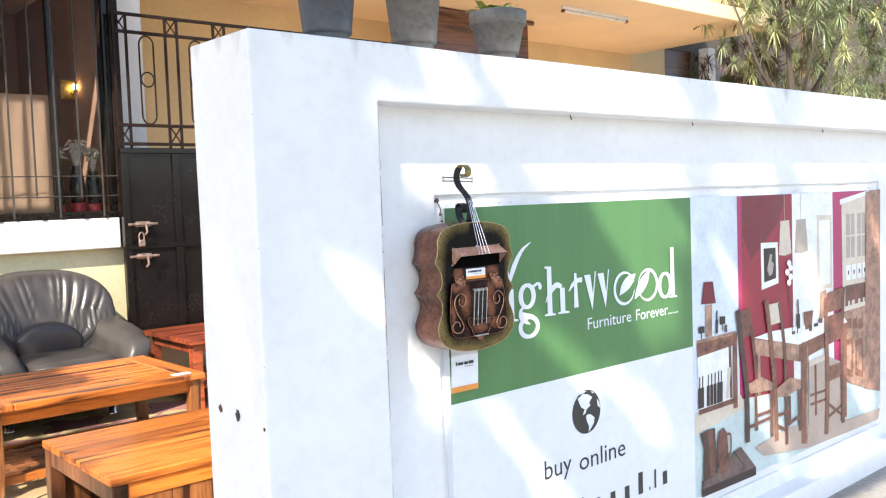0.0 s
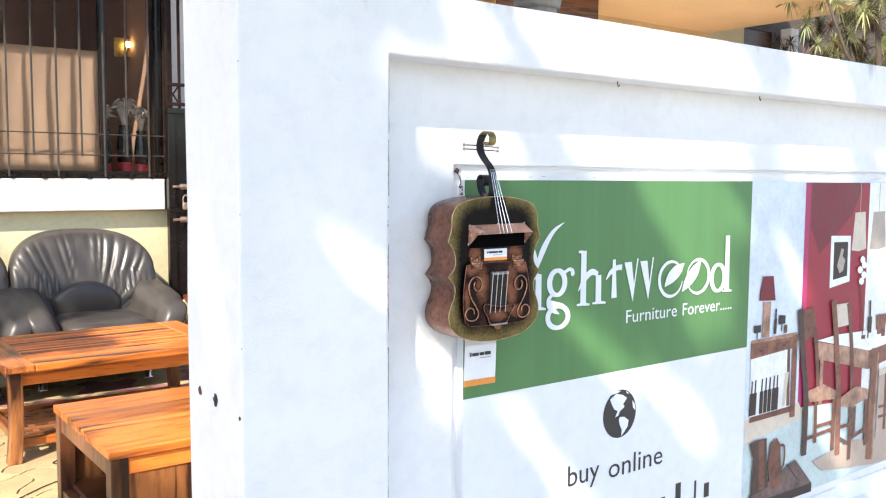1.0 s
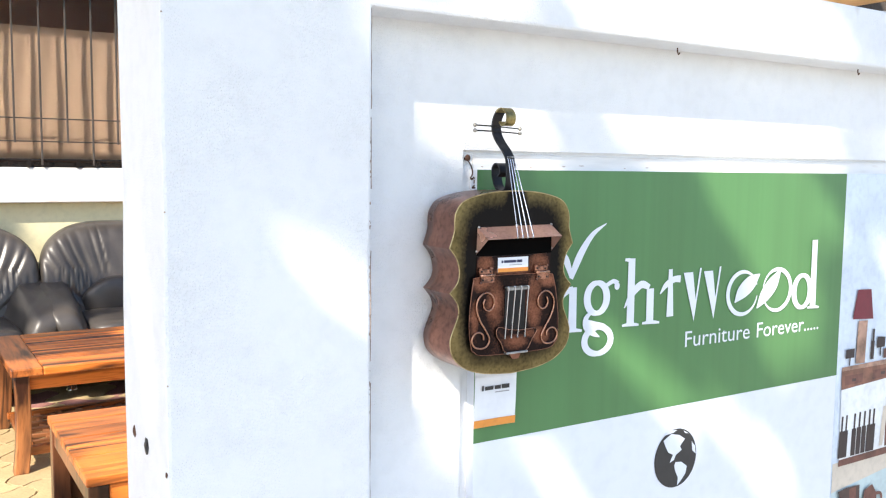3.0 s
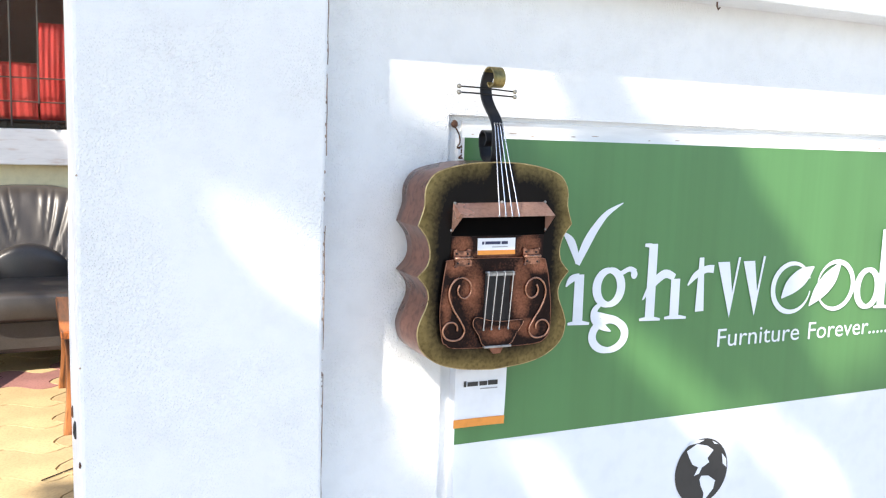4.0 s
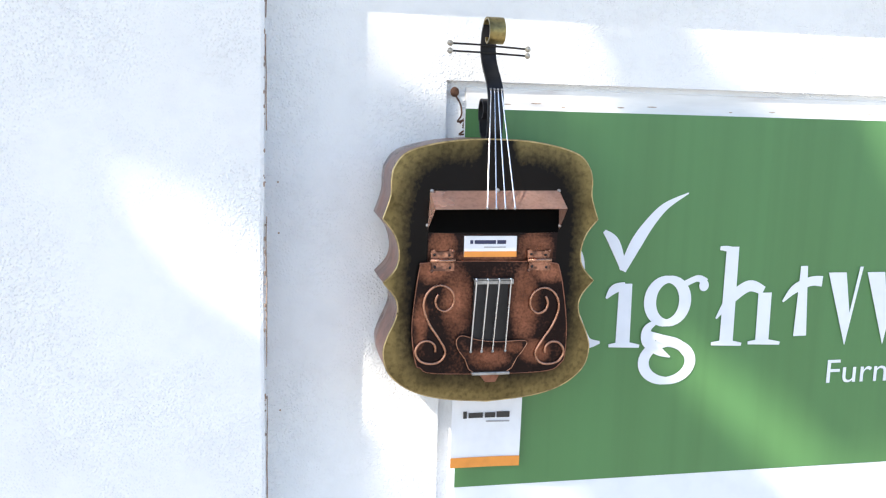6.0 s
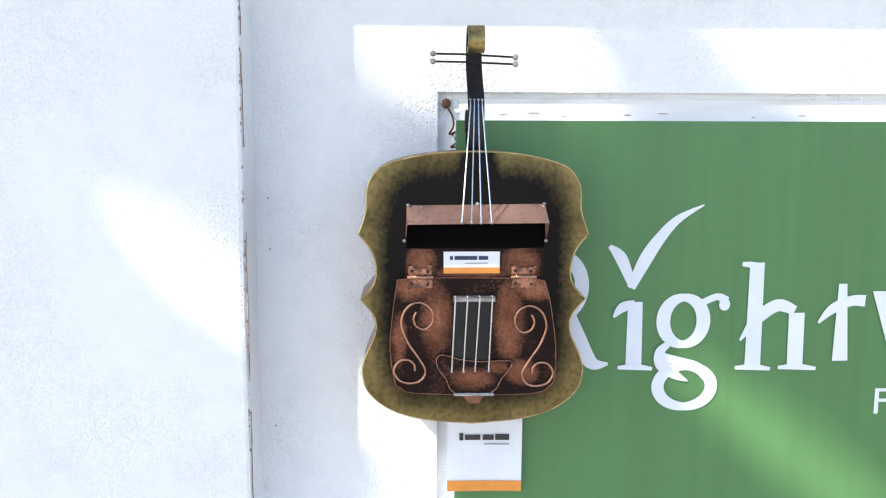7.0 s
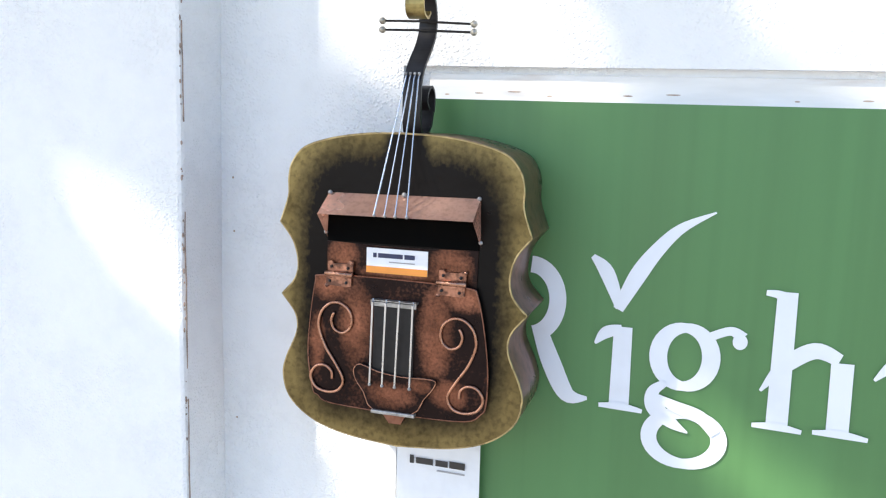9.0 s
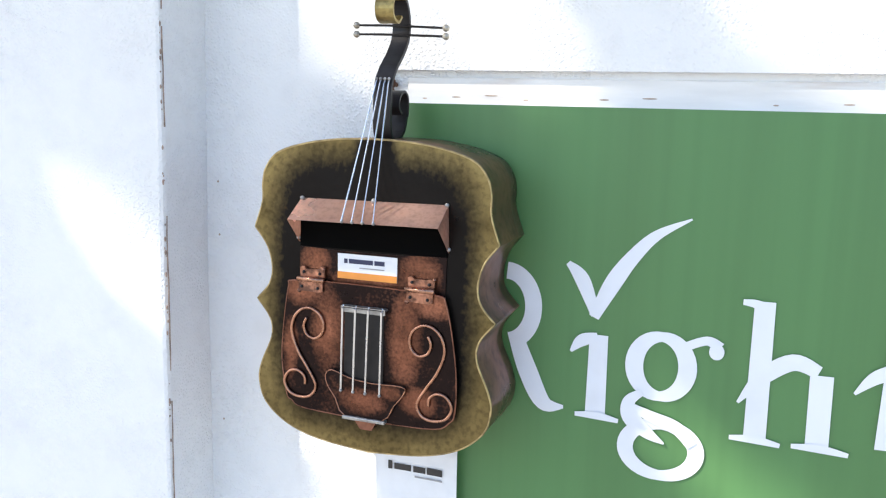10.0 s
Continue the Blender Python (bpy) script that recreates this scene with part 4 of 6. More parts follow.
    q("printed_flower", [(3.638, 1.042), (3.632, 1.032), (3.618, 1.029), (3.604, 1.034), (3.598, 1.045), (3.605, 1.055), (3.619, 1.058), (3.632, 1.052)], m_glow)
    q("printed_flower", [(3.624, 1.062), (3.617, 1.053), (3.603, 1.049), (3.590, 1.055), (3.584, 1.065), (3.590, 1.075), (3.604, 1.079), (3.618, 1.073)], m_glow)
    # high-backed chairs
    q("printed_chair", [(3.887, 0.911), (3.948, 0.919), (3.945, 0.788), (3.884, 0.788)], m_woodl)
    q("printed_splat", [(3.183, 0.899), (3.257, 0.903), (3.281, 0.795), (3.206, 0.787)], m_wood)
    line("printed_chair", [(3.438, 0.544), (3.437, 0.340)], 0.026, m_wood)
    line("printed_chair", [(3.309, 0.556), (3.313, 0.390)], 0.020, m_wood)
    line("printed_rung", [(3.247, 0.415), (3.430, 0.424)], 0.014, m_wood)
    line("printed_rung", [(3.315, 0.451), (3.436, 0.452)], 0.014, m_wood)
    line("printed_chair", [(3.258, 0.907), (3.297, 0.751), (3.319, 0.595)], 0.024, m_wood)
    q("printed_seat", [(3.243, 0.596), (3.356, 0.608), (3.458, 0.565), (3.438, 0.539), (3.264, 0.552)], m_woodl)
    line("printed_chair", [(3.179, 0.907), (3.212, 0.717), (3.238, 0.573), (3.240, 0.355)], 0.034, m_woodd)
    q("printed_splat", [(3.411, 0.903), (3.511, 0.904), (3.528, 0.817), (3.432, 0.814)], m_cream)
    line("printed_chair", [(3.680, 0.502), (3.685, 0.314)], 0.024, m_wood)
    line("printed_chair", [(3.593, 0.487), (3.594, 0.362)], 0.018, m_wood)
    line("printed_rung", [(3.477, 0.381), (3.564, 0.339)], 0.014, m_wood)
    line("printed_rung", [(3.569, 0.362), (3.681, 0.381)], 0.014, m_wood)
    line("printed_rung", [(3.483, 0.421), (3.591, 0.418)], 0.014, m_wood)
    line("printed_chair", [(3.511, 0.902), (3.550, 0.717), (3.563, 0.505), (3.562, 0.279)], 0.024, m_wood)
    q("printed_seat", [(3.467, 0.534), (3.595, 0.567), (3.701, 0.539), (3.685, 0.507), (3.568, 0.487), (3.480, 0.502)], m_woodl)
    line("printed_chair", [(3.403, 0.920), (3.435, 0.756), (3.467, 0.534), (3.475, 0.313)], 0.034, m_mid)
    q("printed_splat", [(3.953, 0.900), (4.121, 0.913), (4.113, 0.814), (3.957, 0.810)], m_mid)
    q("printed_splat", [(3.956, 0.792), (4.106, 0.802), (4.104, 0.673), (3.959, 0.666)], m_wood)
    q("printed_seat", [(3.939, 0.558), (4.101, 0.560), (4.105, 0.495), (3.949, 0.488)], m_mid)
    line("printed_rung", [(3.952, 0.387), (4.095, 0.307)], 0.014, m_wood)
    line("printed_rung", [(3.951, 0.324), (4.096, 0.356)], 0.014, m_wood)
    line("printed_chair", [(4.121, 0.913), (4.098, 0.669), (4.098, 0.426), (4.106, 0.267)], 0.030, m_wood)
    line("printed_chair", [(3.936, 0.883), (3.943, 0.689), (3.948, 0.451), (3.932, 0.248)], 0.036, m_mid)
    # jugs on a chest in the foreground
    q("printed_chest", [(2.901, 0.275), (3.148, 0.342), (3.183, 0.351), (3.299, 0.240), (3.299, 0.212), (2.899, 0.213)], m_chest)
    q("printed_chest", [(3.299, 0.240), (3.298, 0.207), (2.899, 0.213), (2.900, 0.244)], m_wine)
    line("printed_joint", [(3.127, 0.345), (3.202, 0.272)], 0.006, m_wine)
    q("printed_jug", [(3.022, 0.444), (3.059, 0.455), (3.083, 0.423), (3.095, 0.283), (3.029, 0.267), (3.007, 0.366)], m_wood)
    line("printed_handle", [(3.079, 0.423), (3.108, 0.413), (3.106, 0.349), (3.080, 0.336)], 0.010, m_wood)
    q("printed_jug", [(2.892, 0.462), (2.931, 0.467), (2.995, 0.465), (3.000, 0.386), (3.013, 0.284), (2.956, 0.275), (2.909, 0.273), (2.917, 0.404)], m_woodd)
    q("printed_jug", [(2.946, 0.460), (2.978, 0.462), (2.984, 0.383), (2.992, 0.284), (2.956, 0.282), (2.952, 0.390)], m_wood)


banner()


# ---- violin letterbox ----
def violin_outline(k=1.0, steps=5):
    """The closed outline of the body in x, z about its middle: rounded bouts and four horn tips."""
    runs = [
        [(0.0, 0.179), (0.042, 0.1775), (0.084, 0.171), (0.117, 0.160), (0.132, 0.143), (0.1365, 0.126), (0.137, 0.104), (0.147, 0.074)],
        [(0.147, 0.074), (0.131, 0.053), (0.1245, 0.028), (0.129, 0.008), (0.145, -0.010)],
        [(0.145, -0.010), (0.128, -0.032), (0.126, -0.054), (0.139, -0.085), (0.1435, -0.107), (0.135, -0.134), (0.106, -0.157), (0.063, -0.170), (0.0, -0.176)],
    ]
    right = []
    for r in runs:
        right += [(p.x, p.z) for p in smooth_path([(a, 0, c) for a, c in r], steps)][:-1]
    right.append((0.0, -0.176))
    left = [(-x, z) for x, z in right[1:-1]][::-1]
    return [(x * k, z * k) for x, z in right + left]


def letterbox():
    X, Y, Z = 1.655, 1.757, 1.147
    v = thing("violin_letterbox", (X, Y, Z), "copper and brass letterbox shaped like a violin, on the wall", "letterbox")
    out = violin_outline()
    depth = 0.096
    # side wall: sheet metal band bent round the outline
    bm = bmesh.new()
    n = len(out)
    loops = []
    for k, y in ((1.0, 0.0), (1.004, 0.03), (1.004, 0.07), (1.0, depth)):
        loops.append([bm.verts.new((x * k, y, z * k)) for x, z in out])
    for a, c in zip(loops, loops[1:]):
        for i in range(n):
            bm.faces.new((a[i], c[i], c[(i + 1) % n], a[(i + 1) % n]))
    bm.faces.new(loops[-1])
    bmesh.ops.recalc_face_normals(bm, faces=bm.faces[:])
    for f in bm.faces:
        f.smooth = len(f.verts) == 4
    part("side_band", bm, M_COPPER, v, "brown aged copper side band")
    bm = slab(out, -0.002, 0.001)
    part("front_plate", bm, M_PLATE, v, "brass front plate burnt black in the middle")
    # thin bead in brighter brass: worn edge and its highlight in one colour
    part("rim", tube([(x, -0.001, z) for x, z in out], 0.0013, 6, closed=True), M_RIM, v, "worn brass edge, coloured bright as an edge highlight")
    # hood over the letter slot
    h = bmesh.new()
    a = [h.verts.new(p) for p in ((-0.086, -0.002, 0.111), (0.090, -0.002, 0.113), (0.091, -0.036, 0.092), (-0.085, -0.036, 0.090))]
    h.faces.new(a)
    sl = [h.verts.new((-0.088, -0.002, 0.060)), h.verts.new((0.092, -0.002, 0.060))]
    h.faces.new((a[0], a[3], sl[0]))
    h.faces.new((a[1], sl[1], a[2]))
    bmesh.ops.solidify(h, geom=h.faces[:], thickness=0.0015)
    hood = part("hood", h, M_COPPERBRIGHT_SHEET, v, "copper hood over the letter slot")
    for p, r in (((-0.084, -0.004, 0.111), 0.0026), ((0.089, -0.004, 0.113), 0.0025), ((0.004, -0.004, 0.1125), 0.003), ((-0.089, -0.004, 0.066), 0.0023), ((0.092, -0.004, 0.066), 0.0023)):
        part("solder_bead", ball(p, r), M_TIN, hood)
    # no real opening: a black box paints the slot's inner shade
    part("slot", box(-0.086, 0.090, -0.0045, -0.0022, 0.057, 0.100), M_VOID, v, "letter slot, its dark opening drawn as a flat black box")
    band = slab([(-0.087, 0.056), (-0.03, 0.0545), (0.03, 0.0548), (0.090, 0.057), (0.089, 0.010), (-0.088, 0.010)], -0.0034, -0.0022)
    part("upper_band", band, M_BAND, v, "dark copper band under the slot")
    st = part("sticker", box(-0.039, 0.033, -0.0044, -0.0035, 0.024, 0.052, 0), M_PAPER, v, "white paper sticker with an orange strip")
    part("orange_strip", box(-0.039, 0.033, -0.0050, -0.0045, 0.024, 0.0315), M_ORANGE, st)
    for x0, x1 in ((-0.031, -0.027), (-0.025, 0.004), (0.006, 0.018)):
        part("text_bar", box(x0, x1, -0.0050, -0.0045, 0.0415, 0.0465), M_INKBLUE, st)
    part("text_bar", box(-0.012, 0.018, -0.0050, -0.0045, 0.0365, 0.0377), M_INKGREY, st)
    # hinged door
    door_pts = [(-0.093, 0.017), (-0.04, 0.0195), (0.04, 0.0185), (0.084, 0.016), (0.0925, 0.008), (0.101, -0.03), (0.1065, -0.075), (0.1055, -0.112), (0.100, -0.123),
                (0.082, -0.133), (0.02, -0.135), (-0.076, -0.132), (-0.095, -0.124), (-0.1015, -0.117), (-0.1075, -0.075), (-0.1045, -0.03), (-0.0985, 0.010)]
    door_pts = [(p.x, p.z) for p in smooth_path([(a, 0, c) for a, c in door_pts], 4, True)]
    d = part("door", slab(door_pts, -0.0105, -0.0065), M_DOOR, v, "dark mottled copper door flap")
    part("door_rim", tube([(x, -0.0100, z) for x, z in door_pts], 0.0009, 6, closed=True), M_COPPER, d)
    part("fingerboard_patch", slab([(-0.026, -0.006), (0.021, -0.006), (0.021, -0.098), (-0.027, -0.098)], -0.0118, -0.0107), M_BLACKIRON, d, "blackened strip under the wires")
    for hx in (-0.069, 0.063):
        wob = 0.0015 if hx < 0 else -0.001
        top = slab([(hx - 0.015, 0.0205), (hx + 0.015, 0.0205), (hx + 0.0155, 0.033 + wob), (hx + 0.010, 0.034 + wob), (hx + 0.008, 0.0318), (hx - 0.008, 0.0312), (hx - 0.0105, 0.0345), (hx - 0.0155, 0.033)], -0.0082, -0.0058)
        hg = part("hinge", top, M_HINGE, v)
        leaf = slab([(hx - 0.0145, 0.0195), (hx + 0.0155, 0.0195), (hx + 0.0155, 0.0075), (hx + 0.010, 0.0065), (hx - 0.009, 0.0072), (hx - 0.0150, 0.0062)], -0.0135, -0.0110)
        part("hinge_leaf", leaf, M_HINGE, hg)
        part("hinge_pin", tube([(hx - 0.0165, -0.0125, 0.0205), (hx + 0.0165, -0.0125, 0.0203)], 0.0030, 10), M_COPPERBRIGHT, hg, "", True)
        for sx, dz in ((-0.0105, 0.0005), (0.0095, -0.0006)):
            part("rivet", ball((hx + sx, -0.0088, 0.0275 + dz), 0.0019, None, 8), M_BLACKIRON, hg)
            part("rivet", ball((hx + sx, -0.0138, 0.0118 + dz), 0.0019, None, 8), M_BLACKIRON, hg)
        part("solder_bead", ball((hx - 0.0145, -0.0125, 0.0068), 0.0026, None, 8, (1, 0.7, 0.9)), M_HINGE, hg)
        part("solder_bead", ball((hx + (0.0140 if hx < 0 else 0.0150), -0.0085, 0.0325), 0.0022, None, 8, (1, 0.7, 0.9)), M_HINGE, hg)
    # bridge, wires and tailpiece on the door
    part("bridge", box(-0.027, 0.026, -0.020, -0.0107, -0.0065, -0.0035, 0.001, box(-0.027, 0.026, -0.020, -0.018, -0.010, -0.0035)), M_TIN, d, "grey soldered wire bridge")
    for xt, xb in ((-0.0245, -0.0285), (-0.009, -0.0135), (0.0065, 0.0015), (0.0225, 0.019)):
        part("wire", tube([(xt, -0.0185, -0.003), (xt, -0.0212, -0.006), ((xt + xb) / 2, -0.0190, -0.052), (xb, -0.0165, -0.101)], 0.0011, 6), M_SILVER, d)
        part("solder_bead", ball((xb, -0.0165, -0.102), 0.002, None, 8), M_TIN, d)
    tail = smooth_path([(-0.048, 0, -0.086), (-0.040, 0, -0.080), (-0.018, 0, -0.0865), (0.010, 0, -0.0895), (0.034, 0, -0.0885), (0.049, 0, -0.090), (0.0455, 0, -0.100), (0.036, 0, -0.112),
                        (0.022, 0, -0.131), (-0.024, 0, -0.131), (-0.036, 0, -0.112), (-0.046, 0, -0.098)], 3, True)
    tp = part("tailpiece", slab([(p.x, p.z) for p in tail], -0.0155, -0.0107), M_TAIL, d, "dark copper tailpiece")
    part("tail_edge", tube([(p.x, -0.0155, p.z) for p in tail], 0.0006, 6, closed=True), M_COPPERBRIGHT, tp)
    part("clip", box(-0.026, 0.026, -0.0185, -0.009, -0.1345, -0.1305, 0.001), M_TIN, tp)
    part("tab", slab([(-0.015, -0.1345), (0.014, -0.1345), (0.008, -0.146), (-0.006, -0.146)], -0.012, -0.004), M_COPPER, tp)
    # S-shaped sound holes bent from copper wire
    s = [(-0.074, -0.024), (-0.0775, -0.033), (-0.074, -0.043), (-0.064, -0.047), (-0.0550, -0.041), (-0.0525, -0.030), (-0.057, -0.019), (-0.068, -0.0125), (-0.080, -0.0145), (-0.090, -0.025), (-0.093, -0.042), (-0.085, -0.064), (-0.073, -0.082),
         (-0.0625, -0.101), (-0.068, -0.114), (-0.081, -0.118), (-0.096, -0.114), (-0.103, -0.101), (-0.096, -0.089), (-0.085, -0.087), (-0.077, -0.093), (-0.076, -0.102)]
    for sign, dz in ((1, 0.0), (-1, -0.005)):
        pts = smooth_path([(sign * x, -0.0128, z + dz) for x, z in s], 5)
        part("wire_scroll", tube(pts, 0.00165, 8), M_COPPERBRIGHT, d, "bright copper wire scroll", True)
    # neck: one black strap that rolls up at both ends
    strap = smooth_path([(0, y, z) for y, z in ((0.063, 0.203), (0.056, 0.187), (0.040, 0.178), (0.024, 0.180), (0.018, 0.195), (0.018, 0.222), (0.021, 0.240), (0.033, 0.256), (0.051, 0.272),
                                                 (0.064, 0.288), (0.068, 0.304), (0.063, 0.322), (0.049, 0.336), (0.031, 0.336), (0.020, 0.324), (0.022, 0.310), (0.035, 0.305), (0.044, 0.312))], 5)
    roll = smooth_path([(0, y, z) for y, z in ((0.063, 0.203), (0.064, 0.222), (0.054, 0.231), (0.042, 0.226), (0.038, 0.214), (0.046, 0.206))], 5)

    def ribbon(path, w, th):
        own = bmesh.new()
        rows = []
        for i, p in enumerate(path):
            dd = (path[min(i + 1, len(path) - 1)] - path[max(i - 1, 0)]).normalized()
            nn = Vector((0, -dd.z, dd.y))
            rows.append([own.verts.new((p.x + sx * w / 2, p.y + sn * th / 2 * nn.y, p.z + sn * th / 2 * nn.z)) for sx, sn in ((-1, 1), (1, 1), (1, -1), (-1, -1))])
        for a, c in zip(rows, rows[1:]):
            for k in range(4):
                own.faces.new((a[k], a[(k + 1) % 4], c[(k + 1) % 4], c[k]))
        own.faces.new(rows[0][::-1])
        own.faces.new(rows[-1])
        bmesh.ops.recalc_face_normals(own, faces=own.faces[:])
        for vv in own.verts:
            vv.co.x += 0.003
        return own
    cut = 58
    part("neck", ribbon(strap[:cut + 1], 0.021, 0.004), M_BLACKIRON, v, "bent black iron neck strap")
    part("scroll_head", ribbon(strap[cut:], 0.0215, 0.003), M_BRASS, v, "rolled brass scroll at the top")
    part("lower_roll", ribbon(roll, 0.023, 0.003), M_BLACKIRON, v, "rolled black iron strap end")
    for z0, z1 in ((0.305, 0.301), (0.295, 0.292)):
        pg = part("peg", tube([(-0.050, 0.063, z0), (-0.01, 0.064, z0 - 0.0005), (0.057, 0.063, z1)], 0.0014, 6), M_BLACKIRON, v)
        part("peg_ball", ball((-0.051, 0.063, z0), 0.0042, None, 12), M_PEGBALL, pg)
        part("peg_ball", ball((0.058, 0.063, z1), 0.0042, None, 12), M_PEGBALL, pg)
    for xt, xb in ((-0.0045, -0.018), (0.0005, -0.006), (0.0055, 0.006), (0.0105, 0.019)):
        part("string", tube([(xt, 0.0185, 0.243), (xt, 0.0150, 0.238), (xb, -0.038, 0.093)], 0.00085, 6), M_SILVER, v, "thin bright steel string")
        part("solder_bead", ball((xb, -0.037, 0.0925), 0.002, None, 8), M_TIN, v)
        part("solder_bead", ball((xt, 0.0175, 0.244), 0.0017, None, 8), M_TIN, v)
    # paper tag below
    t = thing("paper_tag", (1.626, 1.843, 0.84), "white paper price tag with an orange strip, hung below the letterbox", "tag")
    tm = bmesh.new()
    bmesh.ops.create_grid(tm, x_segments=8, y_segments=10, size=0.5)
    for q in tm.verts:
        x, z = (q.co.x + 0.5) * 0.1065, (q.co.y + 0.5) * 0.150
        q.co = Vector((x, -0.004 * math.sin(z * 14) + 0.003 * math.sin(x * 20), z - 0.02 * x))
    bmesh.ops.solidify(tm, geom=tm.faces[:], thickness=0.0006)
    part("card", tm, M_PAPER, t)

    def on_card(name, x0, x1, z0, z1, m):
        own = bmesh.new()
        bmesh.ops.create_grid(own, x_segments=6, y_segments=4, size=0.5)
        for q in own.verts:
            x, z = x0 + (q.co.x + 0.5) * (x1 - x0), z0 + (q.co.y + 0.5) * (z1 - z0)
            q.co = Vector((x, -0.004 * math.sin(z * 14) + 0.003 * math.sin(x * 20) - 0.0016, z - 0.02 * x))
        part(name, own, m, t)
    on_card("orange_strip", 0.0, 0.1065, 0.0, 0.016, M_ORANGE)
    for x0, x1, z0, z1 in ((0.017, 0.0225, 0.077, 0.088), (0.025, 0.047, 0.0775, 0.0855), (0.050, 0.066, 0.0775, 0.0855), (0.068, 0.088, 0.0775, 0.0865)):
        on_card("text_bar", x0, x1, z0, z1, M_INK)
    on_card("text_bar", 0.052, 0.088, 0.0705, 0.0728, M_INKGREY)
    # nail and tie wire in the corner of the inset
    nl = thing("rusty_nail", (1.624, IY, 1.389), "bent rusty nail with a twist of tie wire", "nail")
    part("head", ball((0, -0.012, 0), 0.0066, None, 12, (1, 0.5, 1.1)), M_RUST, nl)
    part("shank", tube([(0, -0.012, 0), (0.002, 0.004, -0.002)], 0.003, 6), M_RUST, nl)
    part("tie_wire", tube(smooth_path([(0.002, -0.012, -0.006), (0.009, -0.013, -0.018), (0.010, -0.015, -0.032), (0.004, -0.016, -0.042), (0.013, -0.018, -0.040), (0.015, -0.018, -0.052), (0.006, -0.020, -0.060), (0.02, -0.022, -0.058)], 4), 0.0014, 5), M_RUST, nl)
    part("tie_wire", tube(smooth_path([(0.008, -0.015, -0.044), (0.016, -0.017, -0.036), (0.012, -0.018, -0.050), (0.020, -0.019, -0.046)], 4), 0.0014, 5), M_RUST, nl)


M_COPPERBRIGHT_SHEET = mat("brushed_copper", (0.95, 0.62, 0.50), rough=0.24, metal=0.65, vary=0.22, scale=12, fine=220, bump=0.10, spots=(0.42, 0.36, 0.35), spot_scale=9, spot_amount=0.6, dist=0.001)
letterbox()


# ---- courtyard floor ----
def courtyard():
    bm = box(-3.0, 4.2, 2.06, 6.6, -0.03, 0.004)
    fl = tagged(link("floor", bm, M_GROUT), "cream and dull red interlocking paved courtyard floor", "floor", kind="structure")
    cx, cy, gap = 0.33, 0.33, 0.005

    def edge(a, c, amp, n=8):
        d = c - a
        s = Vector((-d.y, d.x))
        return [a + d * (i / n) + s * amp * math.sin(2 * math.pi * i / n) for i in range(n)]
    sq = [Vector((-cx / 2, -cy / 2)), Vector((cx / 2, -cy / 2)), Vector((cx / 2, cy / 2)), Vector((-cx / 2, cy / 2))]
    meshes = {}
    for col in ("cream", "red"):
        ring = edge(sq[0], sq[1], 0.16) + edge(sq[1], sq[2], 0.16) + [p for p in reversed(edge(sq[3], sq[2], 0.16)[1:] + [sq[2]])] + [p for p in reversed(edge(sq[0], sq[3], 0.16)[1:] + [sq[3]])]
        own = bmesh.new()
        k = 1 - 2 * gap / cx
        top = [own.verts.new((p.x * k, p.y * k, 0.012)) for p in ring]
        mid = [own.verts.new((p.x * (k + 0.006), p.y * (k + 0.006), 0.009)) for p in ring]
        bot = [own.verts.new((p.x * (k + 0.006), p.y * (k + 0.006), 0.0)) for p in ring]
        own.faces.new(top)
        m = len(ring)
        for a, c in ((mid, top), (bot, mid)):
            for i in range(m):
                own.faces.new((a[i], a[(i + 1) % m], c[(i + 1) % m], c[i]))
        me = bpy.data.meshes.new("paver")
        own.to_mesh(me)
        own.free()
        me.materials.append(M_PAVER_CREAM if col == "cream" else M_PAVER_RED)
        meshes[col] = me
    for i in range(13):
        for j in range(13):
            x, y = -0.10 + cx * i, 2.22 + cy * j
            red = (i == 2 and j < 11) or (j in (10, 11) and i > 2 and (i + j) % 2)
            p = new("paver", meshes["red" if red else "cream"])
            p.location = (x, y, 0.004)
            p.parent = fl


# ---- house front ----
HY = 6.52
CURTAIN_TOP = 2.235
GATE_FOOT = 0.46


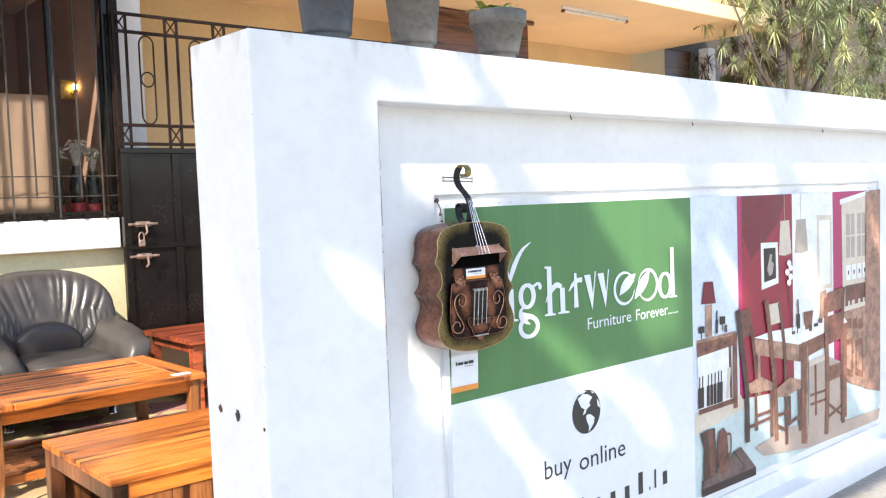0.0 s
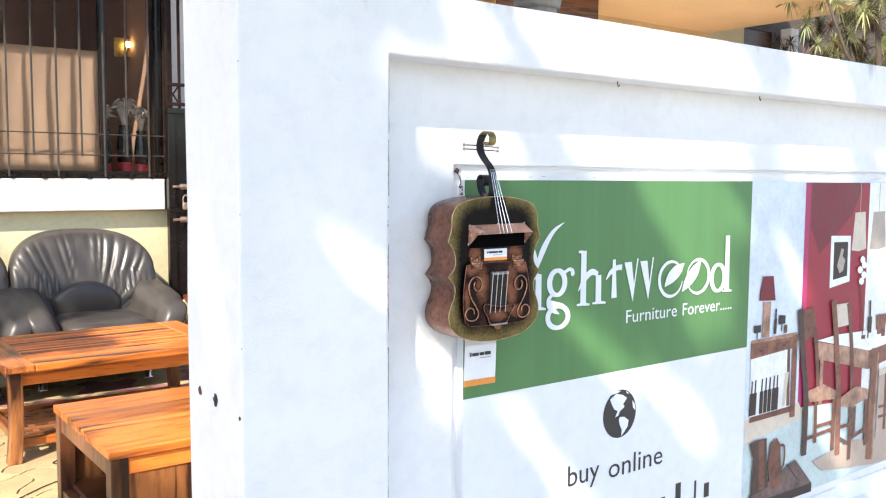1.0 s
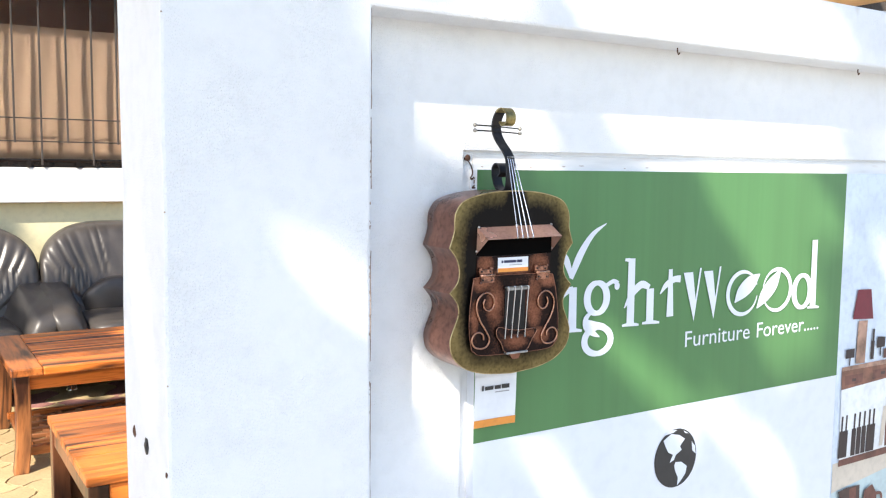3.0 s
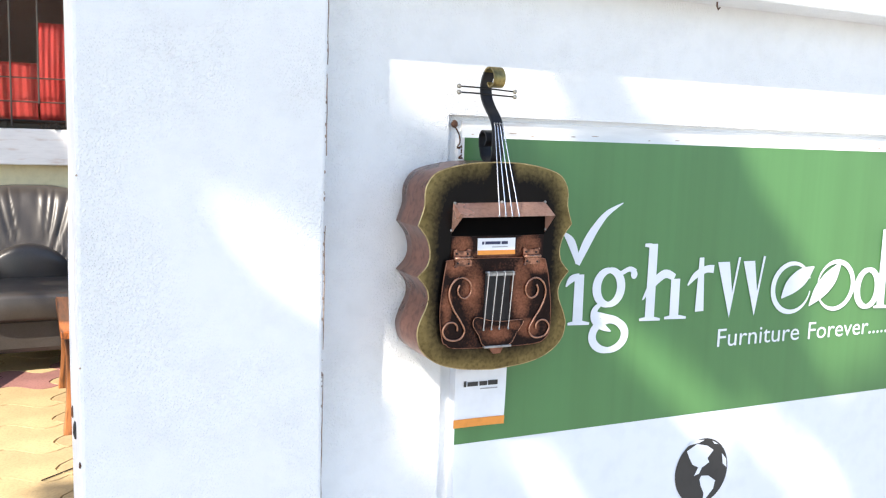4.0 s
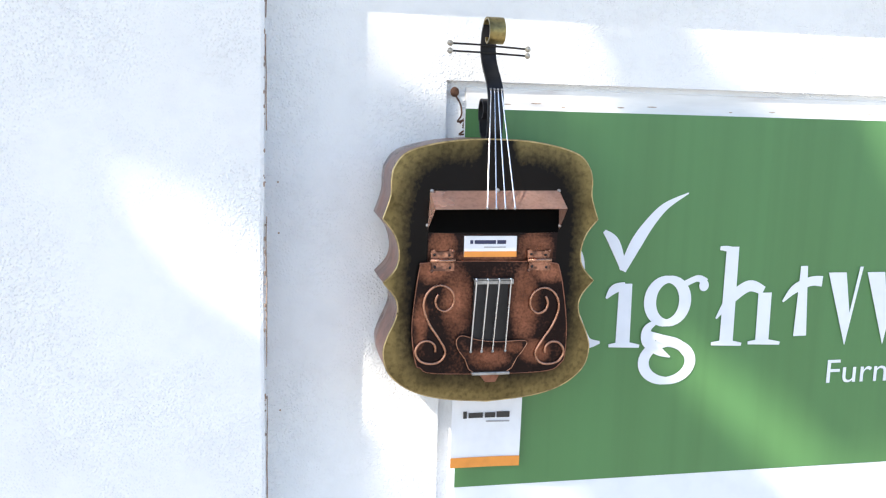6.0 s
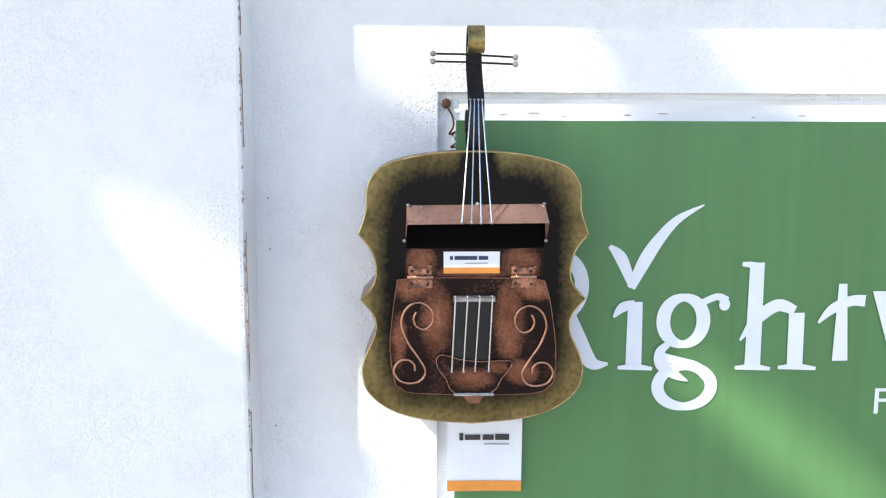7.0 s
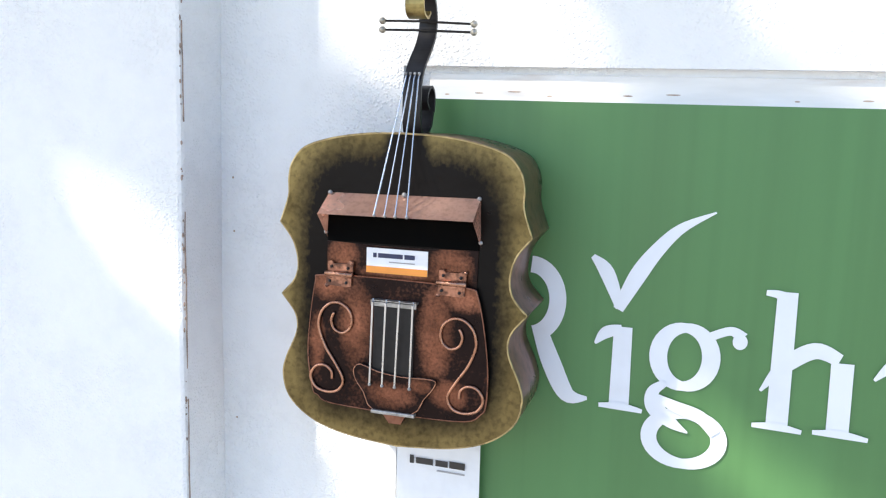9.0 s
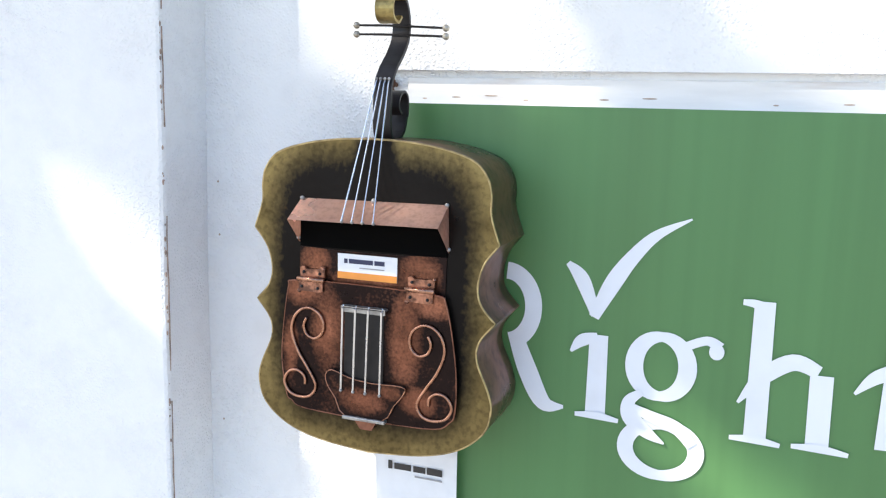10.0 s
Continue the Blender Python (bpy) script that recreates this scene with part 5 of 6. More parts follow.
def house():
    bm = bmesh.new()
    box(-4.0, 2.56, HY + 0.06, HY + 0.26, 0, 1.12, 0, bm)                 # under the window
    w = link("wall_house", bm, M_HOUSEPALE)
    tagged(w, "pale yellow painted house wall below the window", "wall", kind="structure")
    tagged(link("window_sill", box(-4.0, 2.50, HY - 0.02, HY + 0.30, 1.121, 1.345, 0.008), M_TRIMWHITE), "deep white painted sill band", "sill", kind="structure")
    tagged(link("wall_pier", box(-4.0, 0.665, HY - 0.015, HY + 0.25, 1.346, 3.3, 0.004), M_HOUSEWHITE), "white painted wall beside the window", "wall", kind="structure")
    tagged(link("wall_pier", box(2.505, 2.575, HY, HY + 0.3, 1.346, 3.3, 0.004), M_IRON), "black painted post beside the window", "wall", kind="structure")
    # room behind
    room = bmesh.new()
    box(0.0, 2.62, 9.0, 9.1, 0.9, 3.4, 0, room)
    box(-0.1, 0.0, HY + 0.26, 9.0, 0.9, 3.4, 0, room)
    box(2.56, 2.62, HY + 0.31, 9.0, 0.9, 3.4, 0, room)
    box(0.0, 2.56, HY + 0.31, 9.0, 0.8, 0.9, 0, room)
    tagged(link("wall_room", room, M_DARKROOM), "dim brown room walls seen through the window", "wall", kind="structure")
    tagged(link("ceiling_room", box(-4, 2.62, HY - 0.02, 9.1, 3.3, 3.42), M_CEIL), "plain ceiling of the room", "ceiling", kind="structure")
    tagged(link("canopy", box(-4, 2.48, 6.093, HY - 0.021, 3.02, 3.14, 0.01), M_CEIL), "painted concrete sunshade slab over the window", "canopy", kind="structure")
    # the window: frame, panes, grille
    win = new("window_1")
    win.location = (0, HY, 0)
    tagged(win, "wide window with a black iron grille over dark glass", "window", kind="structure")
    f = bmesh.new()
    box(0.67, 2.50, 0.012, 0.05, 1.346, 1.40, 0.004, f)
    for x in (0.67, 2.06, 2.455):
        box(x, x + 0.045, 0.012, 0.05, 1.40, 3.0, 0.004, f)
    part("window_frame", f, M_GATE, win)
    for x0, x1 in ((0.715, 2.06), (2.105, 2.455)):
        pn = part("pane", box(x0, x1, 0.028, 0.032, 1.40, 3.0), M_GLASS, win)
        pn.visible_shadow = False
    g = part("grille", tube([(0.68, -0.02, 1.385), (2.50, -0.02, 1.385)], 0.009, 6), M_GATE, win, "black iron grille")
    for z in (1.655, 1.51):
        part("grille_bar", tube([(0.68, -0.02, z), (2.50, -0.02, z)], 0.0044, 6), M_BARS, g)
    for i in range(12):
        x = 0.685 + 0.1545 * i
        part("grille_bar", box(x - 0.0055, x + 0.0055, -0.040, -0.0245, 1.36 if i % 2 else 1.50, 3.0, 0.002, seg=1), M_BARS, g)
    for i in range(7):
        part("grille_foot", box(0.80 + 0.29 * i - 0.012, 0.80 + 0.29 * i + 0.012, -0.03, 0.0, 1.346, 1.385), M_GATE, g)
    # curtains

    def curtain(x0, x1, z0, z1, y, amp, m, label):
        c = thing("curtain", (x0, y, z0), label, "curtain")
        own = bmesh.new()
        n = 60
        rows = []
        for z in [(z1 - z0) * j / 12 for j in range(13)]:
            rows.append([own.verts.new(((x1 - x0) * i / n, amp * (math.sin(i * 0.62 + 1.5 * math.sin(z * 5.0)) + 0.8 * math.sin(i * 0.17 + z * 9.0)), z)) for i in range(n + 1)])
        for a, d in zip(rows, rows[1:]):
            for i in range(n):
                own.faces.new((a[i], a[i + 1], d[i + 1], d[i]))
        bmesh.ops.solidify(own, geom=own.faces[:], thickness=0.003)
        part("cloth", own, m, c, "", True)
    curtain(1.20, 2.06, 1.40, CURTAIN_TOP, HY + 0.050, 0.0035, M_CURTAIN, "beige curtain hanging behind the window glass")
    curtain(0.72, 0.99, 1.402, 1.75, HY + 0.050, 0.002, M_REDCLOTH, "short red cloth hanging behind the window glass")
    curtain(1.00, 1.195, 1.402, 2.00, HY + 0.050, 0.002, M_REDCLOTH, "bright red cloth beside the beige curtain")
    # wall lamp and vases inside
    lm = thing("wall_lamp", (2.53, 7.38, 2.42), "small lit wall lamp with a warm bulb", "lamp")
    part("backplate", box(-0.10, 0.06, 0.05, 0.07, -0.10, 0.06, 0.01), M_BRASS, lm)
    part("bulb", ball((0, 0, 0), 0.024), M_BULB, lm, "glowing warm bulb")
    part("arm", tube([(0, 0.06, -0.06), (0, 0.02, -0.05), (0, 0, -0.02)], 0.008, 6), M_BRASS, lm)
    tagged(link("window_shelf", box(2.0, 2.55, HY + 0.12, HY + 0.62, 1.30, 1.372, 0.004), M_DARKROOM), "dark shelf inside the window", "shelf", kind="structure")
    for x, y, s in ((2.16, 6.80, 1.0), (2.30, 6.78, 1.12), (2.43, 6.80, 1.0)):
        vs = thing("vase", (x, y, 1.372), "dark glazed vase with a red foot and dried white flowers", "vase", "vases in the window")
        part("foot", lathe([(0.040 * s, 0), (0.046 * s, 0.02), (0.044 * s, 0.085 * s)], 20), M_VASERED, vs, "red foot", True)
        part("body", lathe([(0.044 * s, 0.085 * s), (0.052 * s, 0.15 * s), (0.045 * s, 0.25 * s), (0.03 * s, 0.31 * s), (0.04 * s, 0.33 * s)], 20), M_VASE, vs, "", True)
        rnd = random.Random(int(x * 100))
        lv, lf = [], []
        for k in range(34):
            q = Vector((rnd.gauss(0, 0.35), rnd.gauss(0, 0.3), rnd.uniform(0.5, 1.0))).normalized()
            blade_leaf(lv, lf, Vector((0, 0, 0.31 * s)), Vector((q.x * 0.35, q.y * 0.35, 1)).normalized(), Vector((0, 1, 0)), rnd.uniform(0.14, 0.19), 0.012, 0.02)
        for k in range(60):
            q = Vector((rnd.gauss(0, 1), rnd.gauss(0, 1), 0)).normalized()
            q.z = rnd.uniform(0.1, 1.3)
            blade_leaf(lv, lf, Vector((rnd.gauss(0, 0.015), rnd.gauss(0, 0.015), rnd.uniform(0.42, 0.50) * s)), q.normalized(), Vector((0.3, 1, 0.2)), rnd.uniform(0.05, 0.09), 0.020, rnd.uniform(0.5, 1.1))
        leaf_mesh("flowers", lv, lf, M_PETAL, vs, "dried grey-white feathery flowers")


def gate():
    g = thing("metal_gate", (2.50, 6.42, 0), "closed black sheet-metal gate with sliding bolts", "gate")
    fr = bmesh.new()
    for x in (0.0, 0.40):
        box(x, x + 0.05, 0, 0.05, 0.081, 1.099, 0.004, fr)
        box(x, x + 0.05, 0, 0.05, 1.136, 1.819, 0.004, fr)
    for z0, z1 in ((0.03, 0.08), (1.10, 1.135), (1.82, 1.86)):
        box(0.0, 1.75, 0, 0.05, z0, z1, 0.004, fr)
    part("gate_frame", fr, M_GATE, g)
    for x0, x1 in ((0.05, 0.40), (0.45, 1.75)):
        for z0, z1 in ((0.08, 1.10), (1.135, 1.82)):
            part("sheet", box(x0, x1, 0.02, 0.03, z0, z1), M_GATE, g)
    for z in (1.29, 1.05):
        b = part("bolt", tube([(0.02, -0.03, z), (0.24, -0.03, z)], 0.010, 8), M_BOLT, g, "worn steel sliding bolt")
        part("bolt_plate", box(0.08, 0.19, -0.02, 0.0, z - 0.02, z + 0.02, 0.003), M_BOLT, b)
        part("bolt_handle", tube([(0.15, -0.035, z), (0.15, -0.05, z - 0.06), (0.13, -0.05, z - 0.08)], 0.008, 6), M_BOLT, b)
    tagged(link("gate_plinth", box(2.56, 4.25, 6.33, 6.41, 0.0, GATE_FOOT, 0.006), M_HOUSEPALE), "pale yellow painted plinth below the gate", "plinth", kind="structure")
    pd = thing("padlock", (2.61, 6.385, 1.13), "small rust-tinged padlock hanging from the bolt", "padlock")
    part("body", box(-0.024, 0.026, -0.012, 0.012, -0.008, 0.045, 0.010), M_BOLT, pd)
    part("shackle", tube(smooth_path([(-0.018, 0, 0.04), (-0.018, 0, 0.08), (0, 0, 0.10), (0.018, 0, 0.08), (0.018, 0, 0.04)], 4), 0.005, 6), M_BOLT, pd)
    r = thing("balcony_railing", (2.50, 6.46, 1.861), "black iron railing with oval loops and crossed panels", "railing")
    for z in (0.03, 0.17, 0.86, 0.99):
        part("rail", box(0, 3.0, -0.012, 0.012, z - 0.012, z + 0.012, 0.003), M_IRON, r)
    for k in range(7):
        x = 0.40 * k
        for dx in (0.0, 0.095):
            part("post", box(x + dx, x + dx + 0.018, -0.0095, 0.0095, 0, 1.0, 0.002), M_IRON, r)
        for z0, z1 in ((0.042, 0.158), (0.872, 0.978)):
            cr = part("cross", tube([(x + 0.018, 0, z0), (x + 0.095, 0, z1)], 0.006, 6), M_IRON, r)
            part("cross_bar", tube([(x + 0.095, 0, z0), (x + 0.018, 0, z1)], 0.006, 6), M_IRON, cr)
        ox = x + 0.256
        oval = [(ox + 0.056 * math.cos(a), 0, (0.77 if math.sin(a) > 0 else 0.25) + 0.07 * math.sin(a)) for a in [2 * math.pi * i / 28 for i in range(28)]]
        part("oval_loop", tube(oval, 0.0065, 6, closed=True), M_IRON, r)
        part("ring", tube([(ox + 0.049 * math.cos(a), 0, 0.515 + 0.055 * math.sin(a)) for a in [2 * math.pi * i / 20 for i in range(20)]], 0.006, 6, closed=True), M_IRON, r)


def veranda():
    tagged(link("wall_veranda", box(2.62, 11.69, 8.6, 8.8, 0, 3.599), M_HOUSE), "warm yellow painted veranda back wall", "wall", kind="structure")
    tagged(link("wall_veranda", box(11.70, 12.6, 8.6, 8.8, 0, 4.8), M_HOUSE), "warm yellow painted end of the veranda wall", "wall", kind="structure")
    tagged(link("ceiling_veranda", box(2.5, 11.7, 6.15, 8.8, 3.6, 3.78, 0.01), M_CEIL), "cream painted veranda ceiling slab", "ceiling", kind="structure")
    tagged(link("veranda_floor", box(2.7, 12.6, 6.5, 8.6, 0.0, 0.55), M_CEIL), "raised veranda floor", "floor", kind="structure")
    tagged(link("pillar", box(2.62, 2.85, 6.75, 6.98, 0.0, 3.6, 0.01), M_HOUSEWHITE), "white painted veranda pillar", "pillar", kind="structure")
    tagged(link("wall_upper", box(-4, 11.7, 6.6, 8.9, 3.79, 7.0), M_HOUSE), "upper storey wall, yellow", "wall", kind="structure")
    sw = thing("switch_plate", (3.30, 8.59, 2.55), "small cream switch plate", "switch")
    part("plate", box(-0.06, 0.06, 0, 0.012, -0.08, 0.08, 0.004), M_TUBE, sw)
    part("rocker", box(-0.02, 0.02, -0.004, 0.0, -0.03, 0.03, 0.002), M_TUBE, sw)
    bl = thing("blind", (6.6, 7.60, 1.875), "dark brown roll-down blind on the veranda", "blind")
    part("cloth", box(0, 1.6, 0.0, 0.02, 0, 1.68, 0.004), M_WOOD_DARK, bl)
    part("roller", tube([(-0.1, 0.01, 1.696), (1.7, 0.01, 1.696)], 0.03, 10), M_WOOD_DARK, bl)
    tl = thing("tube_light", (8.55, 6.8, 3.55), "unlit white fluorescent tube on the ceiling", "lamp")
    part("batten", box(-0.62, 0.62, -0.025, 0.025, 0.01, 0.05, 0.004), M_TUBE, tl)
    part("tube", tube([(-0.58, 0, -0.008), (0.58, 0, -0.008)], 0.014, 10), M_TUBE, tl)
    for x in (-0.6, 0.6):
        part("holder", box(x - 0.015, x + 0.015, -0.02, 0.02, -0.025, 0.01, 0.003), M_COPPERDARK, tl)
    # neighbour beyond the veranda
    tagged(link("wall_neighbour", box(12.6, 45, 8.9, 9.1, 0, 7.2), M_NEIGH), "weathered grey-brown neighbouring house wall", "wall", kind="structure")
    for x0, x1 in ((12.75, 13.75), (14.2, 15.1)):
        w = new("window_2")
        w.location = (x0, 8.84, 2.6)
        tagged(w, "dark opening in the neighbouring house, filled by a flat dark sheet", "window", kind="structure")
        # matt dark sheet stands in for the shade inside the opening
        part("pane", box(0, x1 - x0, 0.03, 0.05, 0, 1.25), M_WOOD_DARK, w)
        part("window_frame", box(-0.05, 0, 0, 0.05, -0.05, 1.3, 0.004, box(x1 - x0, x1 - x0 + 0.05, 0, 0.05, -0.05, 1.3, 0.004, box(0, x1 - x0, 0, 0.05, 1.25, 1.3, 0.004))), M_NEIGH, w)
    tagged(link("pillar", box(13.85, 14.08, 8.55, 8.75, 0, 3.9, 0.01), M_HOUSEWHITE), "white painted pillar", "pillar", kind="structure")


# ---- furniture ----
def sofa(x, y):
    s = thing("sofa", (x, y, 0), "black leather armchair sofa with a pleated rounded back and chrome legs", "sofa", "sofas along the house wall")

    rnd = random.Random(21)
    folds = [(-1.35 + 0.10 * i + rnd.uniform(-0.03, 0.03), rnd.uniform(0.012, 0.030), rnd.uniform(0.009, 0.026)) for i in range(28)]

    def back_warp(p):
        top = max(0.0, p.z / 0.33)
        p.x *= 1.0 - 0.14 * top ** 3
        a = math.atan2(p.x, p.z + 0.36)
        reach = math.hypot(p.x * 0.8, p.z + 0.36)
        fade = max(0.0, min(1.0, (reach - 0.22) / 0.10)) * max(0.0, min(1.0, (0.80 - reach) / 0.36))
        fade *= max(0.0, min(1.0, (0.05 - p.y) / 0.10))
        p.y += 0.10 * (p.z / 0.33) - 0.13 * (p.x / 0.46) ** 2
        for fa, fw, fd in folds:
            u = (a - fa - 0.10 * fa * math.sin(5 * reach)) / fw
            if abs(u) < 3:
                p.y += fade * fd * math.exp(-u * u)
        p.y += 0.004 * noise.noise(p * 7)
        p.z += 0.012 * math.cos(p.x * 3)
        return p
    part("backrest", pillow(0, 0.30, 0.655, 0.462, 0.16, 0.335, 0.60, 380, 80, back_warp), M_LEATHER, s, "", True)

    def lumbar_warp(p):
        p.z *= 1.0 - 0.45 * (p.x / 0.235) ** 2
        p.z -= 0.03 * (p.x / 0.235) ** 2
        p.y += 0.02 * (p.x / 0.235) ** 2
        p.y += 0.006 * noise.noise(p * 11)
        return p
    part("lumbar_cushion", pillow(-0.015, 0.10, 0.535, 0.230, 0.085, 0.135, 0.6, 48, 22, lumbar_warp), M_LEATHER, s, "", True)

    def seat_warp(p):
        p.z += 0.018 * (1 - (p.x / 0.33) ** 2) + 0.008 * noise.noise(p * 6)
        return p
    part("seat_cushion", pillow(0, -0.16, 0.375, 0.285, 0.33, 0.085, 0.3, 48, 16, seat_warp), M_LEATHER, s, "", True)
    for sx in (-1, 1):
        def arm_warp(p, sx=sx):
            u = -p.y / 0.36
            p.z += -0.085 * max(0, u) + 0.07 * max(0, -u) + 0.014 * noise.noise(p * 9)
            p.x += sx * (0.045 * u + 0.085 * (p.z / 0.2))
            p.x += 0.007 * math.sin(p.y * 34) * max(0.0, p.z / 0.2)
            return p
        part("armrest", pillow(sx * 0.350, -0.10, 0.455, 0.090, 0.36, 0.165, 0.42, 56, 28, arm_warp), M_LEATHER, s, "", True)
    part("base", box(-0.405, 0.405, -0.42, 0.36, 0.13, 0.33, 0.03), M_LEATHER, s)
    for lx in (-0.34, 0.32):
        for ly in (-0.10, 0.28):
            part("leg", lathe([(0.034, 0.0), (0.034, 0.010), (0.026, 0.02), (0.022, 0.14)], 16, None, (lx, ly, 0.014)), M_CHROME, s, "chrome leg", True)
    return s


def coffee_table():
    t = thing("coffee_table", (1.04, 4.50, 0.014), "orange-brown hardwood coffee table with slatted top and lattice shelf", "table")
    W, D, H = 1.12, 0.86, 0.471
    part("end_board", box(0, 0.13, 0, D, H - 0.035, H, 0.006), M_WOOD_Y, t)
    part("end_board", box(W - 0.13, W, 0, D, H - 0.035, H, 0.006), M_WOOD_Y, t)
    part("side_board", box(0.131, W - 0.131, 0, 0.17, H - 0.035, H, 0.006), M_WOOD_X, t)
    part("side_board", box(0.131, W - 0.131, D - 0.13, D, H - 0.035, H, 0.006), M_WOOD_X, t)
    for i in range(18):
        y0 = 0.174 + 0.0305 * i
        part("slat", box(0.131, W - 0.131, y0, y0 + 0.0185, H - 0.032, H - 0.001, 0.003, seg=1), M_WOOD_X, t)
    part("apron", box(0.06, W - 0.06, 0.05, 0.08, H - 0.105, H - 0.036, 0.003), M_WOOD_X, t)
    part("apron", box(0.06, W - 0.06, D - 0.08, D - 0.05, H - 0.105, H - 0.036, 0.003), M_WOOD_X, t)
    part("apron", box(0.05, 0.08, 0.08, D - 0.08, H - 0.105, H - 0.036, 0.003), M_WOOD_Y, t)
    part("apron", box(W - 0.08, W - 0.05, 0.08, D - 0.08, H - 0.105, H - 0.036, 0.003), M_WOOD_Y, t)
    for lx in (0.02, W - 0.085):
        for ly in (0.03, D - 0.09):
            own = box(lx, lx + 0.062, ly, ly + 0.06, 0.0, H - 0.036, 0.006)
            for z in (0.06, 0.12, 0.18, 0.24, 0.30, 0.36):
                bmesh.ops.bisect_plane(own, geom=own.verts[:] + own.edges[:] + own.faces[:], plane_co=(0, 0, z), plane_no=(0, 0, 1))
            for v in own.verts:
                u = v.co.z / H
                v.co.x += (-1 if lx < 0.5 else 1) * 0.024 * (u - 0.5) ** 2 * 3 * (1 if u < 0.55 else 0.4)
                v.co.y += (-1 if ly < 0.4 else 1) * 0.020 * (u - 0.5) ** 2 * 3
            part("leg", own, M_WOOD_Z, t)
    for y0 in (0.10, D - 0.14):
        part("shelf_rail", box(0.05, W - 0.05, y0, y0 + 0.04, 0.055, 0.095, 0.004), M_WOOD_X, t)
    for x0 in (0.06, W - 0.10):
        part("shelf_rail", box(x0, x0 + 0.04, 0.14, D - 0.14, 0.055, 0.095, 0.004), M_WOOD_Y, t)
    for i in range(8):
        part("shelf_slat", box(0.17 + 0.10 * i, 0.20 + 0.10 * i, 0.14, D - 0.14, 0.062, 0.080, 0.002, seg=1), M_SHELF_Y, t)
    for i in range(5):
        part("shelf_slat", box(0.10, W - 0.10, 0.20 + 0.105 * i, 0.23 + 0.105 * i, 0.070, 0.090, 0.002, seg=1), M_SHELF_X, t)
    p = thing("paper_label", (2.06, 4.53, 0.486), "small white paper label lying on the coffee table", "label")
    part("card", box(-0.07, 0.03, 0.0, 0.05, 0, 0.002), M_PAPER, p)


def cube_table():
    t = thing("side_table", (1.09, 3.06, 0.014), "low hardwood cube table with plank top and open niche", "table")
    W, D, H = 0.80, 0.76, 0.438
    n = 7
    for i in range(n):
        y0 = D * i / n
        part("plank", box(0, W, y0 + 0.0012, y0 + D / n - 0.0012, H - 0.03, H - 0.0015 * (i % 2), 0.004), M_WOOD_X, t)
    for lx in (0.006, W - 0.066):
        for ly in (0.006, D - 0.066):
            part("post", box(lx, lx + 0.06, ly, ly + 0.06, 0, H - 0.031, 0.004), M_WOOD_BROWN, t)
    part("rail", box(0.012, 0.05, 0.067, D - 0.067, H - 0.10, H - 0.031, 0.003), M_WOOD_BROWN, t)
    part("rail", box(0.012, 0.05, 0.067, D - 0.067, 0.05, 0.10, 0.003), M_WOOD_BROWN, t)
    part("rail", box(0.067, W - 0.067, 0.012, 0.05, H - 0.09, H - 0.031, 0.003), M_WOOD_X, t)
    for k in range(4):
        x0 = 0.067 + 0.1665 * k
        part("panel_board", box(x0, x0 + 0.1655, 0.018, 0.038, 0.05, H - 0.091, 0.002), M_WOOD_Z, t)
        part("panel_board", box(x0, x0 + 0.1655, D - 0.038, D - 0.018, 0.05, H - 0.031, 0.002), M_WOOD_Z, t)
    part("shelf", box(0.051, W - 0.067, 0.04, D - 0.04, 0.10, 0.125, 0.002), M_WOOD_DARK, t)
    part("inner_back", box(W * 0.55, W * 0.55 + 0.02, 0.04, D - 0.04, 0.126, H - 0.031), M_WOOD_DARK, t)


def red_table():
    t = thing("low_table", (2.56, 5.54, 0.014), "reddish-brown wooden side table beside the sofa", "table")
    W, D, H = 0.85, 0.80, 0.49
    for i in range(5):
        part("plank", box(0, W, D * i / 5 + 0.001, D * (i + 1) / 5 - 0.001, H - 0.035, H, 0.004), M_WOOD_RED, t)
    for lx in (0.03, W - 0.10):
        for ly in (0.03, D - 0.10):
            part("leg", box(lx, lx + 0.07, ly, ly + 0.07, 0, H - 0.036, 0.005), M_WOOD_RED, t)
    part("apron", box(0.10, W - 0.10, 0.04, 0.07, H - 0.10, H - 0.036, 0.003), M_WOOD_RED, t)
    part("apron", box(0.04, 0.07, 0.10, D - 0.10, H - 0.10, H - 0.036, 0.003), M_WOOD_RED, t)
    part("lower_shelf", box(0.05, W - 0.05, 0.05, D - 0.05, 0.14, 0.165, 0.003), M_WOOD_RED, t)
    c = thing("dining_chair", (1.47, 2.72, 0.014), "dark wooden chair with a curved back beside the cube table", "chair")
    part("seat", box(0, 0.42, -0.35, 0.05, 0.30, 0.33, 0.01), M_WOOD_DARK, c)
    for lx in (0.01, 0.37):
        for ly in (-0.34, 0.0):
            part("leg", box(lx, lx + 0.04, ly, ly + 0.04, 0, 0.30, 0.004), M_WOOD_DARK, c)
    own = bmesh.new()
    for lx in (0.0, 0.38):
        tube(smooth_path([(lx + 0.02, 0.02, 0.33), (lx + 0.02, 0.05, 0.40), (lx + 0.02, 0.06, 0.45)], 4), 0.02, 8, own)
    part("back_post", own, M_WOOD_DARK, c)


